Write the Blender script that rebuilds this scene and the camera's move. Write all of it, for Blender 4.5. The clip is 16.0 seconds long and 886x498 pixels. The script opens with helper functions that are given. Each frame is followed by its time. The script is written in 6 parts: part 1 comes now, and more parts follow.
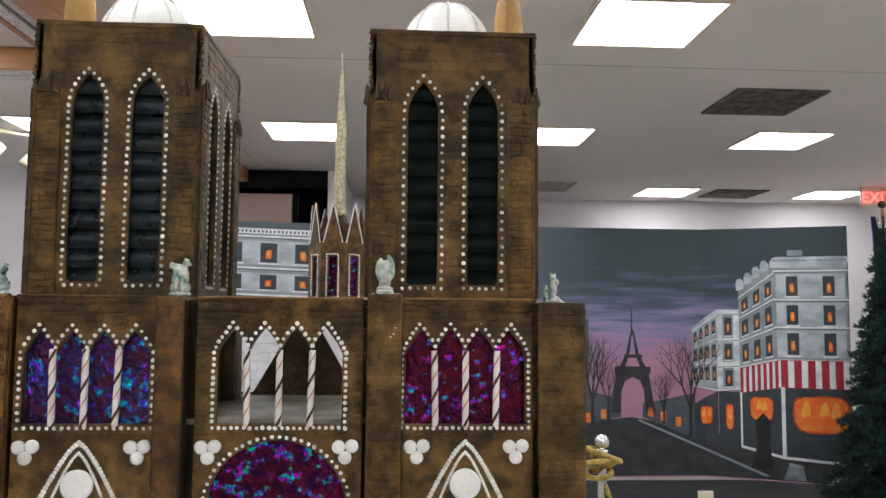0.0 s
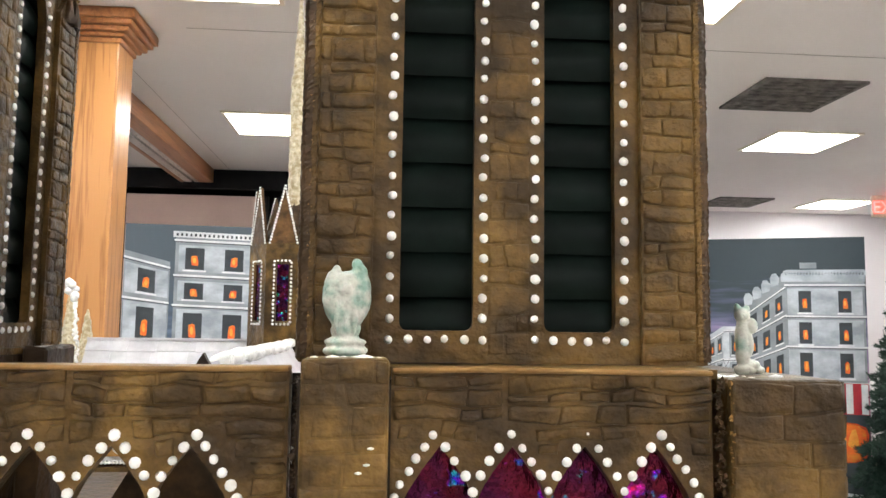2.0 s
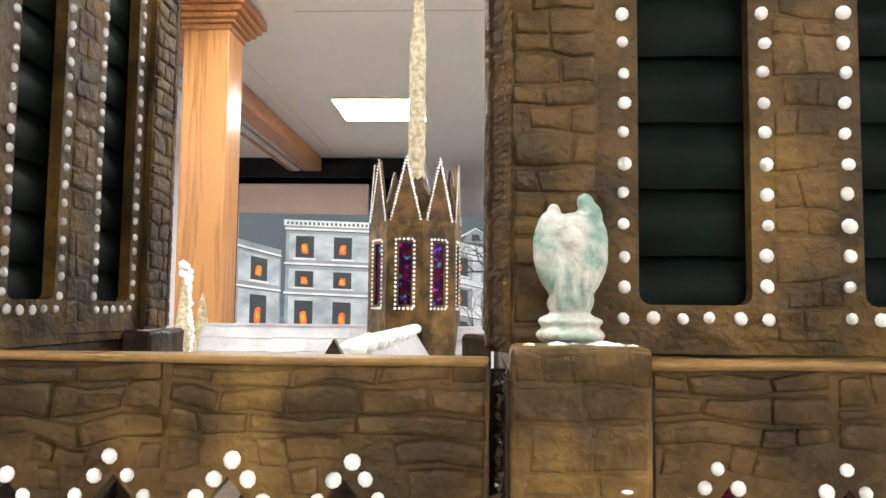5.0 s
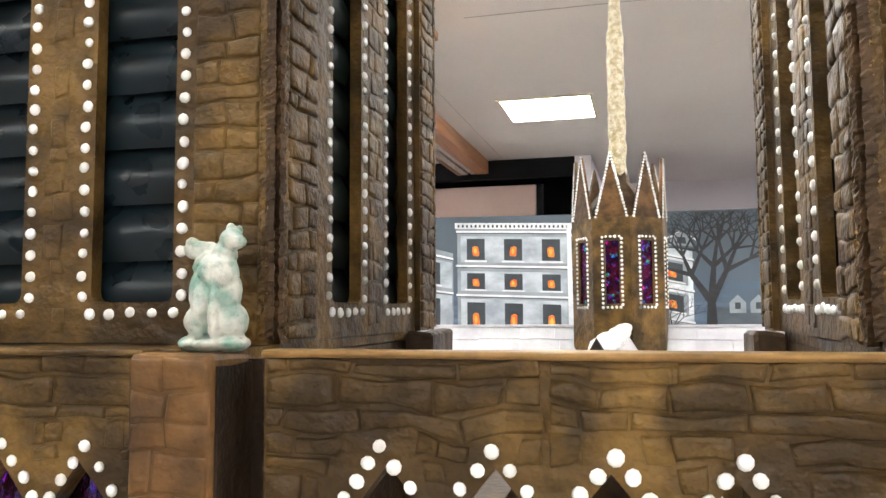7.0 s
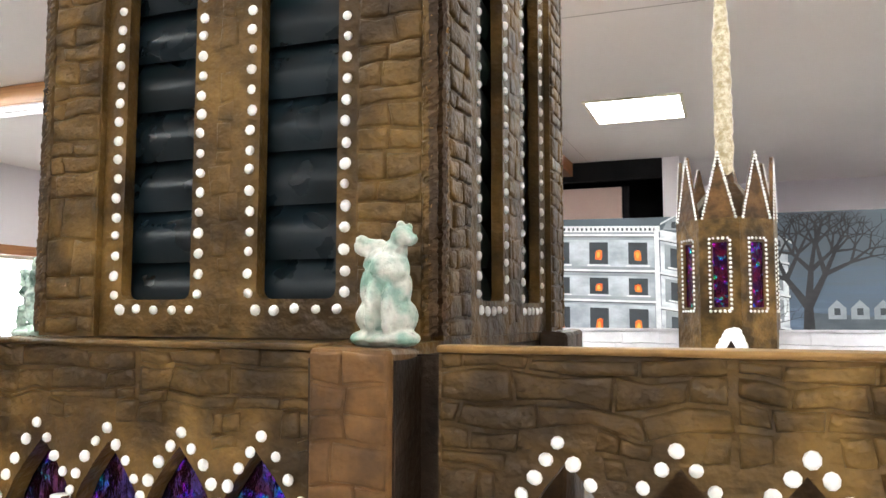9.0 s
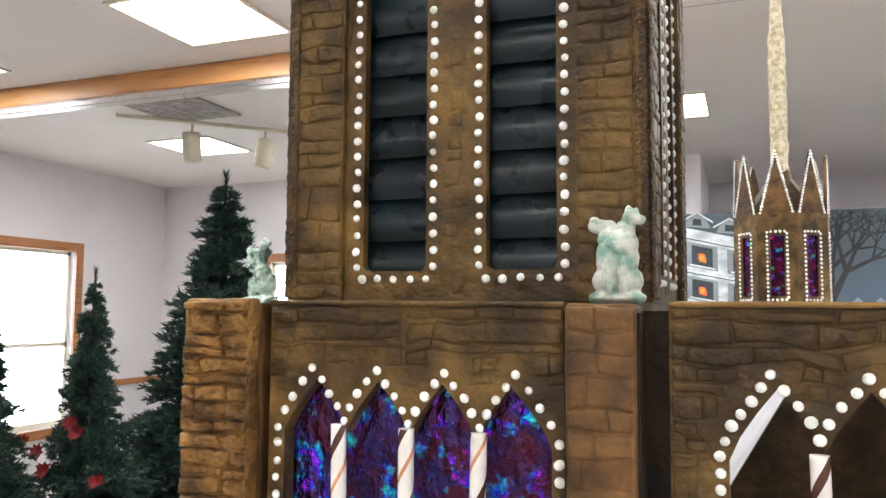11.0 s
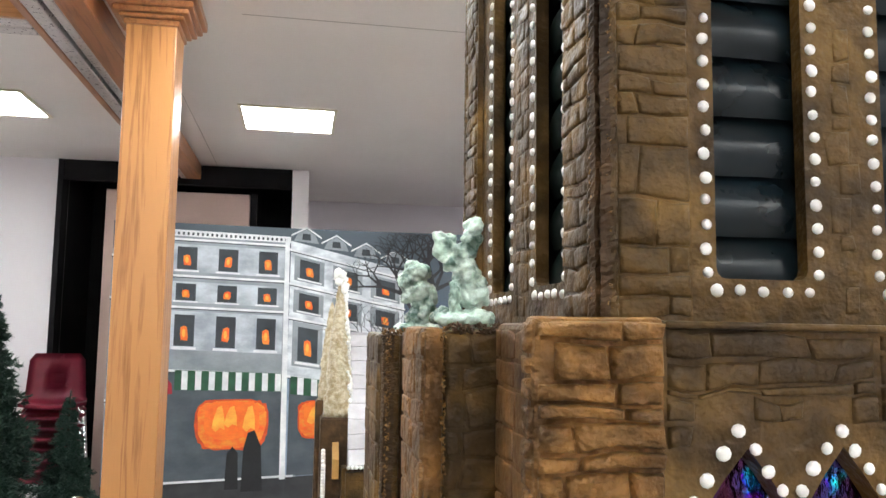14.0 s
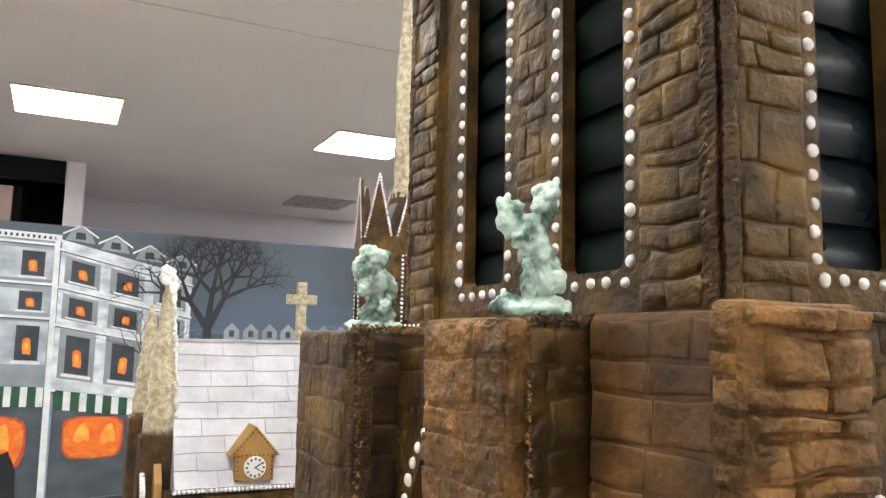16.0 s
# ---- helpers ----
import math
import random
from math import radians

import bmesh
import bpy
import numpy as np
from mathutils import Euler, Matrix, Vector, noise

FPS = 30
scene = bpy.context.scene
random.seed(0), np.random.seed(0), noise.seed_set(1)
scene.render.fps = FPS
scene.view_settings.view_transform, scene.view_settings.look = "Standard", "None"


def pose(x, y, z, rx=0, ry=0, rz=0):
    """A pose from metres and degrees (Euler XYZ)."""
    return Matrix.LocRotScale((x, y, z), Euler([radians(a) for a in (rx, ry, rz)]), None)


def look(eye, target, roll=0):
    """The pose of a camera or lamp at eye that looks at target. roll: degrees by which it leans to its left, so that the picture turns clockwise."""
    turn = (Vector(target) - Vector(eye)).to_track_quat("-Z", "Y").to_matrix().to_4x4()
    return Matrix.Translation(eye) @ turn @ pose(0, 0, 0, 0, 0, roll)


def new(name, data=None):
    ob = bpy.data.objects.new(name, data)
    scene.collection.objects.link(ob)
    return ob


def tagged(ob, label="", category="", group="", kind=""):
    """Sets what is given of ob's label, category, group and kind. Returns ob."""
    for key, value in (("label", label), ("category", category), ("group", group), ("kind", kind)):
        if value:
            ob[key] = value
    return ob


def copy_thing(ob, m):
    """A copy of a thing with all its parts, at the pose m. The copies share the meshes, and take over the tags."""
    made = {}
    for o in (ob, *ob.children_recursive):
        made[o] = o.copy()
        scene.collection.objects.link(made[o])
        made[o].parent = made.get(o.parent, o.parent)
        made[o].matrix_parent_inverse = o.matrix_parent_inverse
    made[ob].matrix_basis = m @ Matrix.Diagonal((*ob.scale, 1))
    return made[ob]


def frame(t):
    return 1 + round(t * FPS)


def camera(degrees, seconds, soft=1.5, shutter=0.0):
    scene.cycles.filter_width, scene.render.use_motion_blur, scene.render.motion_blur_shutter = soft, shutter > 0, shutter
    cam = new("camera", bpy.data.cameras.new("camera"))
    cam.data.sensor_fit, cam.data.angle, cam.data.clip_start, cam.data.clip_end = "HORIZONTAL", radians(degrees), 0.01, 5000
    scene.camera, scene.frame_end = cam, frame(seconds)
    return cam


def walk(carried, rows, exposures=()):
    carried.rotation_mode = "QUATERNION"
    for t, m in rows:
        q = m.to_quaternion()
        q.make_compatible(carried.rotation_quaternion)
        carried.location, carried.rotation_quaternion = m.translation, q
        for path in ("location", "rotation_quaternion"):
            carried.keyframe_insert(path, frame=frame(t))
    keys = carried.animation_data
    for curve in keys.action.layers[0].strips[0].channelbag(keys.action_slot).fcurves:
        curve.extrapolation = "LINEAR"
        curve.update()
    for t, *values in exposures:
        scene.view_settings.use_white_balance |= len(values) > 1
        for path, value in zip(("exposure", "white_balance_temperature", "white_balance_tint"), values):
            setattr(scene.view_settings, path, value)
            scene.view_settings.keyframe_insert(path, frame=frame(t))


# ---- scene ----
cam = camera(58.8, 16.0)
METRES, EYE, TILT, LEAN, TURN = 1.7, 1.5, 0.0, 0.0, -3.2
ROWS = [
    (0.0, 0.0, 0.0, 0.0, -0.03, 4.64, -0.43),
    (0.5, 0.0077, 0.1112, 0.0092, 0.89, 4.87, -0.63),
    (1.0, -0.0167, 0.2166, 0.0139, 0.9, 5.23, -0.61),
    (1.5, -0.0298, 0.2994, 0.0226, -1.44, 5.82, -0.52),
    (2.0, -0.022, 0.3712, 0.0251, -1.57, 5.4, -0.78),
    (2.5, -0.0223, 0.4132, 0.0252, -0.03, 4.79, -0.85),
    (3.0, -0.0283, 0.4437, 0.0249, 2.43, 4.21, -0.57),
    (5.5, -0.0644, 0.4572, 0.0206, 8.2, 4.55, -0.49),
    (6.0, -0.0753, 0.4531, 0.0215, 12.04, 4.62, 0.06),
    (6.5, -0.0858, 0.4523, 0.0201, 15.27, 4.39, 0.36),
    (7.0, -0.0967, 0.4509, 0.02, 17.72, 4.46, 0.36),
    (7.5, -0.106, 0.4494, 0.0201, 20.06, 4.59, 0.25),
    (8.0, -0.1118, 0.4481, 0.0208, 21.62, 4.78, 0.16),
    (10.5, -0.1328, 0.4037, 0.0104, 24.4, 4.56, -0.36),
    (11.0, -0.1541, 0.3705, 0.0082, 24.19, 4.54, -0.4),
    (11.5, -0.1992, 0.3327, 0.006, 20.65, 4.68, -0.15),
    (12.0, -0.238, 0.3309, 0.001, 13.65, 3.63, -0.16),
    (12.5, -0.2871, 0.3673, 0.0021, 9.29, 4.36, 0.09),
    (13.0, -0.3229, 0.3965, 0.0073, 5.59, 4.84, 0.24),
    (13.5, -0.3578, 0.4139, 0.0076, 0.62, 5.2, -0.41),
    (14.0, -0.3901, 0.4395, 0.0095, -7.24, 5.79, -0.76),
    (14.5, -0.4094, 0.4603, 0.0082, -11.77, 5.75, -0.82),
    (15.0, -0.4189, 0.4746, 0.0078, -15.88, 5.98, -1.07),
    (15.5, -0.4288, 0.4893, 0.0058, -19.22, 6.15, -1.05),
    (16.0, -0.4389, 0.5001, 0.0045, -23.02, 6.91, -1.22),
]
walk(cam, [(t, pose(0, 0, EYE, TILT, LEAN, TURN) @ pose(METRES * x, METRES * y, METRES * z, 90 + pitch, roll, yaw)) for t, x, y, z, yaw, pitch, roll in ROWS],
     exposures=[(0.0, 0.05, 6250, 10), (0.5, 0.30, 6300, 10), (1.0, 0.58, 6400, 10), (1.5, 0.72, 6450, 10), (2.0, 0.78, 6500, 10), (3.0, 0.78, 6550, 10), (5.5, 0.98, 6600, 10), (8.0, 1.02, 6450, 10),
                (11.0, 0.86, 6350, 10), (12.5, 0.80, 6200, 10), (14.0, 0.78, 6300, 10), (16.0, 0.72, 6500, 10)])

# ---- light ----
from mathutils.geometry import tessellate_polygon

world = bpy.data.worlds.new("sky")
scene.world = world
world.use_nodes = True
_bg = world.node_tree.nodes["Background"]
_sky = world.node_tree.nodes.new("ShaderNodeTexSky")
_sky.sky_type, _sky.sun_disc = "NISHITA", False
_sky.sun_elevation, _sky.sun_rotation = radians(38), radians(-60)
world.node_tree.links.new(_sky.outputs[0], _bg.inputs[0])
_bg.inputs[1].default_value = 0.15
sun_data = bpy.data.lights.new("sun", "SUN")
sun_data.energy, sun_data.angle, sun_data.color = 2.5, radians(0.6), (1, 0.95, 0.88)
sun = new("sun", sun_data)
sun.matrix_basis = look((-20, 12, 16), (-6, 4, 0))
LAMP_STRENGTH = 15.0

# ---- materials ----


def nodes_of(name):
    m = bpy.data.materials.new(name)
    m.use_nodes = True
    t = m.node_tree
    return m, t, t.nodes["Principled BSDF"], t.links.new


def mat(name, c1, c2=None, scale=6.0, rough=0.6, metal=0.0, bump=0.0, fine=60.0, stretch=(1, 1, 1), vary=0.0,
        spec=0.5, lo=0.35, hi=0.65, emit=0.0, grain=0.25, dist=0.002, mid=0.0, smudge=0.0):
    """A mottled surface: two colours mixed by a coarse noise, with fine grain, relief and roughness."""
    c2 = c2 or tuple(v * 0.8 for v in c1)
    m, t, b, link = nodes_of(name)
    n = t.nodes.new
    geo, mp = n("ShaderNodeNewGeometry"), n("ShaderNodeMapping")
    mp.inputs["Scale"].default_value = stretch
    link(geo.outputs["Position"], mp.inputs[0])
    big, small, ramp = n("ShaderNodeTexNoise"), n("ShaderNodeTexNoise"), n("ShaderNodeValToRGB")
    big.inputs["Scale"].default_value, big.inputs["Detail"].default_value = scale, 5
    small.inputs["Scale"].default_value, small.inputs["Detail"].default_value = fine, 4
    link(mp.outputs[0], big.inputs["Vector"])
    link(mp.outputs[0], small.inputs["Vector"])
    ramp.color_ramp.elements[0].position, ramp.color_ramp.elements[1].position = lo, hi
    ramp.color_ramp.elements[0].color, ramp.color_ramp.elements[1].color = (*c2, 1), (*c1, 1)
    link(big.outputs["Fac"], ramp.inputs[0])
    rng = n("ShaderNodeMapRange")
    rng.inputs["To Min"].default_value, rng.inputs["To Max"].default_value = 1 - grain, 1 + grain
    link(small.outputs["Fac"], rng.inputs[0])
    hsv = n("ShaderNodeHueSaturation")
    link(ramp.outputs[0], hsv.inputs["Color"])
    if vary:
        info, rv, mul = n("ShaderNodeObjectInfo"), n("ShaderNodeMapRange"), n("ShaderNodeMath")
        rv.inputs["To Min"].default_value, rv.inputs["To Max"].default_value = 1 - vary, 1 + vary
        mul.operation = "MULTIPLY"
        link(info.outputs["Random"], rv.inputs[0])
        link(rv.outputs[0], mul.inputs[0])
        link(rng.outputs[0], mul.inputs[1])
        link(mul.outputs[0], hsv.inputs["Value"])
    else:
        link(rng.outputs[0], hsv.inputs["Value"])
    out = hsv.outputs[0]
    if smudge:
        sn, sr, mx = n("ShaderNodeTexNoise"), n("ShaderNodeMapRange"), n("ShaderNodeMix")
        sn.inputs["Scale"].default_value, sn.inputs["Detail"].default_value = scale * 2.6, 5
        link(mp.outputs[0], sn.inputs["Vector"])
        sr.inputs["From Min"].default_value, sr.inputs["From Max"].default_value = 0.38, 0.60
        sr.inputs["To Min"].default_value, sr.inputs["To Max"].default_value = smudge, 0.0
        link(sn.outputs["Fac"], sr.inputs[0])
        mx.data_type = "RGBA"
        link(sr.outputs[0], mx.inputs["Factor"])
        link(hsv.outputs[0], mx.inputs["A"])
        mx.inputs["B"].default_value = (*[v * 0.35 for v in c2], 1)
        out = mx.outputs["Result"]
    link(out, b.inputs["Base Color"])
    rr = n("ShaderNodeMapRange")
    rr.inputs["To Min"].default_value, rr.inputs["To Max"].default_value = max(rough - 0.1, 0.02), min(rough + 0.1, 1)
    link(small.outputs["Fac"], rr.inputs[0])
    link(rr.outputs[0], b.inputs["Roughness"])
    b.inputs["Metallic"].default_value = metal
    b.inputs["Specular IOR Level"].default_value = spec
    if bump:
        bp = n("ShaderNodeBump")
        bp.inputs["Strength"].default_value, bp.inputs["Distance"].default_value = bump, dist
        link(small.outputs["Fac"], bp.inputs["Height"])
        if mid:
            mm, mn, b2 = n("ShaderNodeMapping"), n("ShaderNodeTexNoise"), n("ShaderNodeBump")
            mm.inputs["Scale"].default_value = (1, 1, 1.25)
            link(geo.outputs["Position"], mm.inputs[0])
            link(mm.outputs[0], mn.inputs["Vector"])
            mn.inputs["Scale"].default_value, mn.inputs["Detail"].default_value = 80, 3
            b2.inputs["Strength"].default_value, b2.inputs["Distance"].default_value = 1.0, mid
            link(mn.outputs["Fac"], b2.inputs["Height"])
            link(b2.outputs[0], bp.inputs["Normal"])
        link(bp.outputs[0], b.inputs["Normal"])
    if emit:
        link(hsv.outputs[0], b.inputs["Emission Color"])
        b.inputs["Emission Strength"].default_value = emit
    return m


def foil_mat(name, dark, dark2, mask, seed, h0=0.5, h1=1.0, bright=0.52):
    """Crumpled iridescent foil: dark metal with patches whose tint jumps between jewel colours."""
    m, t, b, link = nodes_of(name)
    n = t.nodes.new
    geo, mp = n("ShaderNodeNewGeometry"), n("ShaderNodeMapping")
    mp.inputs["Location"].default_value = (seed, seed * 0.7, 0)
    link(geo.outputs["Position"], mp.inputs[0])
    a, ramp = n("ShaderNodeTexNoise"), n("ShaderNodeValToRGB")
    a.inputs["Scale"].default_value, a.inputs["Detail"].default_value = 70, 3
    link(mp.outputs[0], a.inputs["Vector"])
    link(a.outputs["Fac"], ramp.inputs[0])
    ramp.color_ramp.elements[0].position, ramp.color_ramp.elements[1].position = 0.40, 0.60
    ramp.color_ramp.elements[0].color, ramp.color_ramp.elements[1].color = (*dark, 1), (*dark2, 1)
    hue_n, hue_r, hsv = n("ShaderNodeTexNoise"), n("ShaderNodeMapRange"), n("ShaderNodeCombineColor")
    hsv.mode = "HSV"
    hue_n.inputs["Scale"].default_value, hue_n.inputs["Detail"].default_value = 120, 3
    link(mp.outputs[0], hue_n.inputs["Vector"])
    hue_r.inputs["From Min"].default_value, hue_r.inputs["From Max"].default_value = 0.3, 0.7
    hue_r.inputs["To Min"].default_value, hue_r.inputs["To Max"].default_value = h0, h1
    link(hue_n.outputs["Fac"], hue_r.inputs[0])
    link(hue_r.outputs[0], hsv.inputs[0])
    hsv.inputs[1].default_value, hsv.inputs[2].default_value = 0.97, bright
    pn, pr, mix = n("ShaderNodeTexNoise"), n("ShaderNodeMapRange"), n("ShaderNodeMix")
    pn.inputs["Scale"].default_value, pn.inputs["Detail"].default_value = 78, 5
    p2 = n("ShaderNodeMapping")
    p2.inputs["Location"].default_value = (seed * 2, 1, seed)
    link(geo.outputs["Position"], p2.inputs[0])
    link(p2.outputs[0], pn.inputs["Vector"])
    pr.inputs["From Min"].default_value, pr.inputs["From Max"].default_value = mask, mask + 0.10
    link(pn.outputs["Fac"], pr.inputs[0])
    mix.data_type = "RGBA"
    link(pr.outputs[0], mix.inputs["Factor"])
    link(ramp.outputs[0], mix.inputs["A"])
    link(hsv.outputs[0], mix.inputs["B"])
    link(mix.outputs["Result"], b.inputs["Base Color"])
    w, bp, st = n("ShaderNodeTexNoise"), n("ShaderNodeBump"), n("ShaderNodeMapping")
    st.inputs["Scale"].default_value = (1, 1, 0.55)
    link(mp.outputs[0], st.inputs[0])
    link(st.outputs[0], w.inputs["Vector"])
    w.inputs["Scale"].default_value, w.inputs["Detail"].default_value = 150, 4
    bp.inputs["Strength"].default_value, bp.inputs["Distance"].default_value = 1.0, 0.0042
    link(w.outputs["Fac"], bp.inputs["Height"])
    link(bp.outputs[0], b.inputs["Normal"])
    b.inputs["Metallic"].default_value, b.inputs["Roughness"].default_value = 0.95, 0.11
    return m


def lamp_mat(name, colour, strength):
    m, t, b, link = nodes_of(name)
    b.inputs["Base Color"].default_value = (0.9, 0.9, 0.9, 1)
    b.inputs["Emission Color"].default_value = (*colour, 1)
    b.inputs["Emission Strength"].default_value = strength
    return m


def oak_mat(name, c1, c2, axis):
    """Oak: long dark grain bands running along one axis."""
    m, t, b, link = nodes_of(name)
    n = t.nodes.new
    geo, mp, no, wv = n("ShaderNodeNewGeometry"), n("ShaderNodeMapping"), n("ShaderNodeTexNoise"), n("ShaderNodeTexNoise")
    sc = [14.0, 14.0, 14.0]
    sc["xyz".index(axis)] = 0.6
    mp.inputs["Scale"].default_value = sc
    link(geo.outputs["Position"], mp.inputs[0])
    for x, s in ((no, 1.2), (wv, 9.0)):
        x.inputs["Scale"].default_value, x.inputs["Detail"].default_value, x.inputs["Distortion"].default_value = s, 6, 0.6
        link(mp.outputs[0], x.inputs["Vector"])
    mul, fr, add = n("ShaderNodeMath"), n("ShaderNodeMath"), n("ShaderNodeMath")
    mul.operation, fr.operation, add.operation = "MULTIPLY", "PINGPONG", "ADD"
    mul.inputs[1].default_value, fr.inputs[1].default_value = 9.0, 1.0
    link(no.outputs["Fac"], mul.inputs[0])
    link(mul.outputs[0], fr.inputs[0])
    link(fr.outputs[0], add.inputs[0])
    link(wv.outputs["Fac"], add.inputs[1])
    ramp = n("ShaderNodeValToRGB")
    ramp.color_ramp.elements[0].position, ramp.color_ramp.elements[1].position = 0.3, 0.95
    ramp.color_ramp.elements[0].color, ramp.color_ramp.elements[1].color = (*c2, 1), (*c1, 1)
    link(add.outputs[0], ramp.inputs[0])
    link(ramp.outputs[0], b.inputs["Base Color"])
    b.inputs["Roughness"].default_value = 0.32
    bp = n("ShaderNodeBump")
    bp.inputs["Strength"].default_value, bp.inputs["Distance"].default_value = 0.15, 0.002
    link(add.outputs[0], bp.inputs["Height"])
    link(bp.outputs[0], b.inputs["Normal"])
    return m


GINGER = mat("gingerbread", (0.196, 0.111, 0.029), (0.072, 0.039, 0.0105), 14, 0.42, bump=0.6, fine=330, vary=0.14, grain=0.32, dist=0.0010, mid=0.0034, smudge=0.8, spec=0.26)
GINGER_PALE = mat("gingerbread_pale", (0.35, 0.172, 0.047), (0.135, 0.065, 0.018), 16, 0.46, bump=0.8, fine=260, vary=0.15, dist=0.0022, mid=0.0075, smudge=0.8, spec=0.26)
GINGER_RED = mat("gingerbread_red", (0.205, 0.100, 0.032), (0.080, 0.039, 0.014), 18, 0.44, bump=0.4, fine=300, vary=0.12, dist=0.0008, mid=0.0020, smudge=0.7, spec=0.26)
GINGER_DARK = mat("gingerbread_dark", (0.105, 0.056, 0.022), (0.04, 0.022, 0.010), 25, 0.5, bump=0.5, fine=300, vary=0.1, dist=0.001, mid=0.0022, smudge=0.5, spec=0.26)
# near-black burnt crust whose colour also carries the shade of the crevices
CREVICE_DARK = mat("burnt_crevice_shade", (0.034, 0.019, 0.010), (0.014, 0.009, 0.006), 40, 0.6, bump=0.8, fine=260, grain=0.4, dist=0.0015, spec=0.2)
# pale cut edge, with the bright light on top lips put into its colour
GINGER_EDGE = mat("gingerbread_cut_lit_edge", (0.31, 0.175, 0.058), (0.17, 0.09, 0.028), 30, 0.45, bump=0.4, fine=300, grain=0.25, dist=0.0008, spec=0.26)
GINGER_GOLD = mat("gingerbread_gold", (0.50, 0.28, 0.08), (0.38, 0.20, 0.055), 20, 0.6, bump=0.3, fine=300)
ICING = mat("icing", (0.95, 0.94, 0.92), (0.92, 0.91, 0.88), 40, 0.28, bump=0.1, fine=300, vary=0.03, grain=0.03, dist=0.0005)
ICING_GREY = mat("fondant_shingle", (0.60, 0.585, 0.61), (0.46, 0.445, 0.48), 20, 0.5, bump=0.25, fine=120, vary=0.08, grain=0.08)
LOUVRE = mat("licorice_slat", (0.0055, 0.011, 0.009), (0.003, 0.006, 0.005), 30, 0.46, bump=0.04, fine=60, vary=0.12, spec=0.08, grain=0.15)
LOUVRE_GLOSS = mat("glossy_licorice_slat", (0.006, 0.013, 0.018), (0.003, 0.007, 0.009), 30, 0.29, bump=0.012, fine=50, vary=0.12, spec=0.28, grain=0.15)
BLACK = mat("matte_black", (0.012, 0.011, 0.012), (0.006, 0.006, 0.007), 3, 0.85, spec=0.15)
TERRACE = mat("terrace_icing", (0.34, 0.31, 0.27), (0.16, 0.14, 0.11), 18, 0.6, bump=0.2, fine=100)
VERDIGRIS_PALE = mat("pale_green_sugar", (0.55, 0.555, 0.495), (0.20, 0.33, 0.27), 80, 0.3, bump=0.5, fine=350, spec=0.6, lo=0.38, hi=0.56, dist=0.0015)
VERDIGRIS = mat("verdigris_sugar", (0.55, 0.69, 0.60), (0.09, 0.155, 0.125), 75, 0.28, bump=0.5, fine=350, spec=0.6, lo=0.40, hi=0.53, dist=0.0015)
for sugar in (VERDIGRIS, VERDIGRIS_PALE):
    skin_node = sugar.node_tree.nodes["Principled BSDF"]
    skin_node.inputs["Subsurface Weight"].default_value = 0.35
    skin_node.inputs["Subsurface Radius"].default_value = (0.8, 1.0, 0.9)
    skin_node.inputs["Subsurface Scale"].default_value = 0.004
SUGAR_GOLD = mat("gold_sugar", (0.68, 0.61, 0.45), (0.38, 0.29, 0.15), 110, 0.3, bump=0.9, fine=320, dist=0.003)
CANDY_WHITE = mat("candy_white", (0.85, 0.80, 0.76), (0.80, 0.74, 0.70), 40, 0.25, grain=0.04)
CANDY_BROWN = mat("candy_brown", (0.11, 0.04, 0.025), (0.08, 0.03, 0.02), 40, 0.25)
CANDY_ORANGE = mat("candy_orange", (0.62, 0.30, 0.15), (0.55, 0.25, 0.12), 40, 0.25)
FOIL_RED = foil_mat("foil_red", (0.06, 0.008, 0.035), (0.11, 0.010, 0.022), 0.57, 3.0, 0.45, 0.98, 0.75)
FOIL_BLUE = foil_mat("foil_blue", (0.085, 0.02, 0.045), (0.045, 0.032, 0.14), 0.545, 8.0, 0.47, 0.80, 0.80)
FOIL_ROSE = foil_mat("foil_rose", (0.10, 0.008, 0.03), (0.03, 0.006, 0.05), 0.55, 5.0, 0.30, 1.0, 0.60)
WALL = mat("painted_wall", (0.76, 0.72, 0.74), (0.72, 0.68, 0.70), 1.2, 0.75, bump=0.05, fine=180, grain=0.03)
CEILING = mat("ceiling_paint", (0.79, 0.75, 0.72), (0.73, 0.69, 0.66), 0.8, 0.85, bump=0.1, fine=150, grain=0.04)
# carpet lightened so that it bounces lamp light up to the ceiling
CARPET = mat("carpet", (0.44, 0.40, 0.37), (0.36, 0.33, 0.31), 3, 0.95, bump=0.5, fine=300)
OAK = oak_mat("oak_upright", (0.52, 0.245, 0.088), (0.29, 0.112, 0.036), "z")
OAK_X = oak_mat("oak_lengthwise", (0.52, 0.25, 0.09), (0.31, 0.125, 0.04), "x")
# darker copy of the oak: shade on header and casings put into the colour
OAK_Y_SHADED = oak_mat("oak_crosswise_shaded", (0.40, 0.17, 0.065), (0.22, 0.08, 0.03), "y")
TRACK_WHITE = mat("track_metal", (0.62, 0.58, 0.56), (0.52, 0.48, 0.46), 3, 0.3, metal=0.5)
CREAM = mat("cream_enamel", (0.80, 0.74, 0.60), (0.72, 0.66, 0.52), 6, 0.4, grain=0.05)
PINKISH = mat("pinkish_panel", (0.56, 0.40, 0.34), (0.50, 0.35, 0.30), 2, 0.7, grain=0.05)
NEEDLE = mat("tree_needles", (0.022, 0.055, 0.036), (0.009, 0.028, 0.020), 9, 0.6, fine=40, grain=0.4)
BARK = mat("tree_stem", (0.07, 0.05, 0.035), (0.03, 0.02, 0.015), 20, 0.8)
PETAL = mat("red_petals", (0.34, 0.016, 0.022), (0.18, 0.008, 0.012), 30, 0.5)
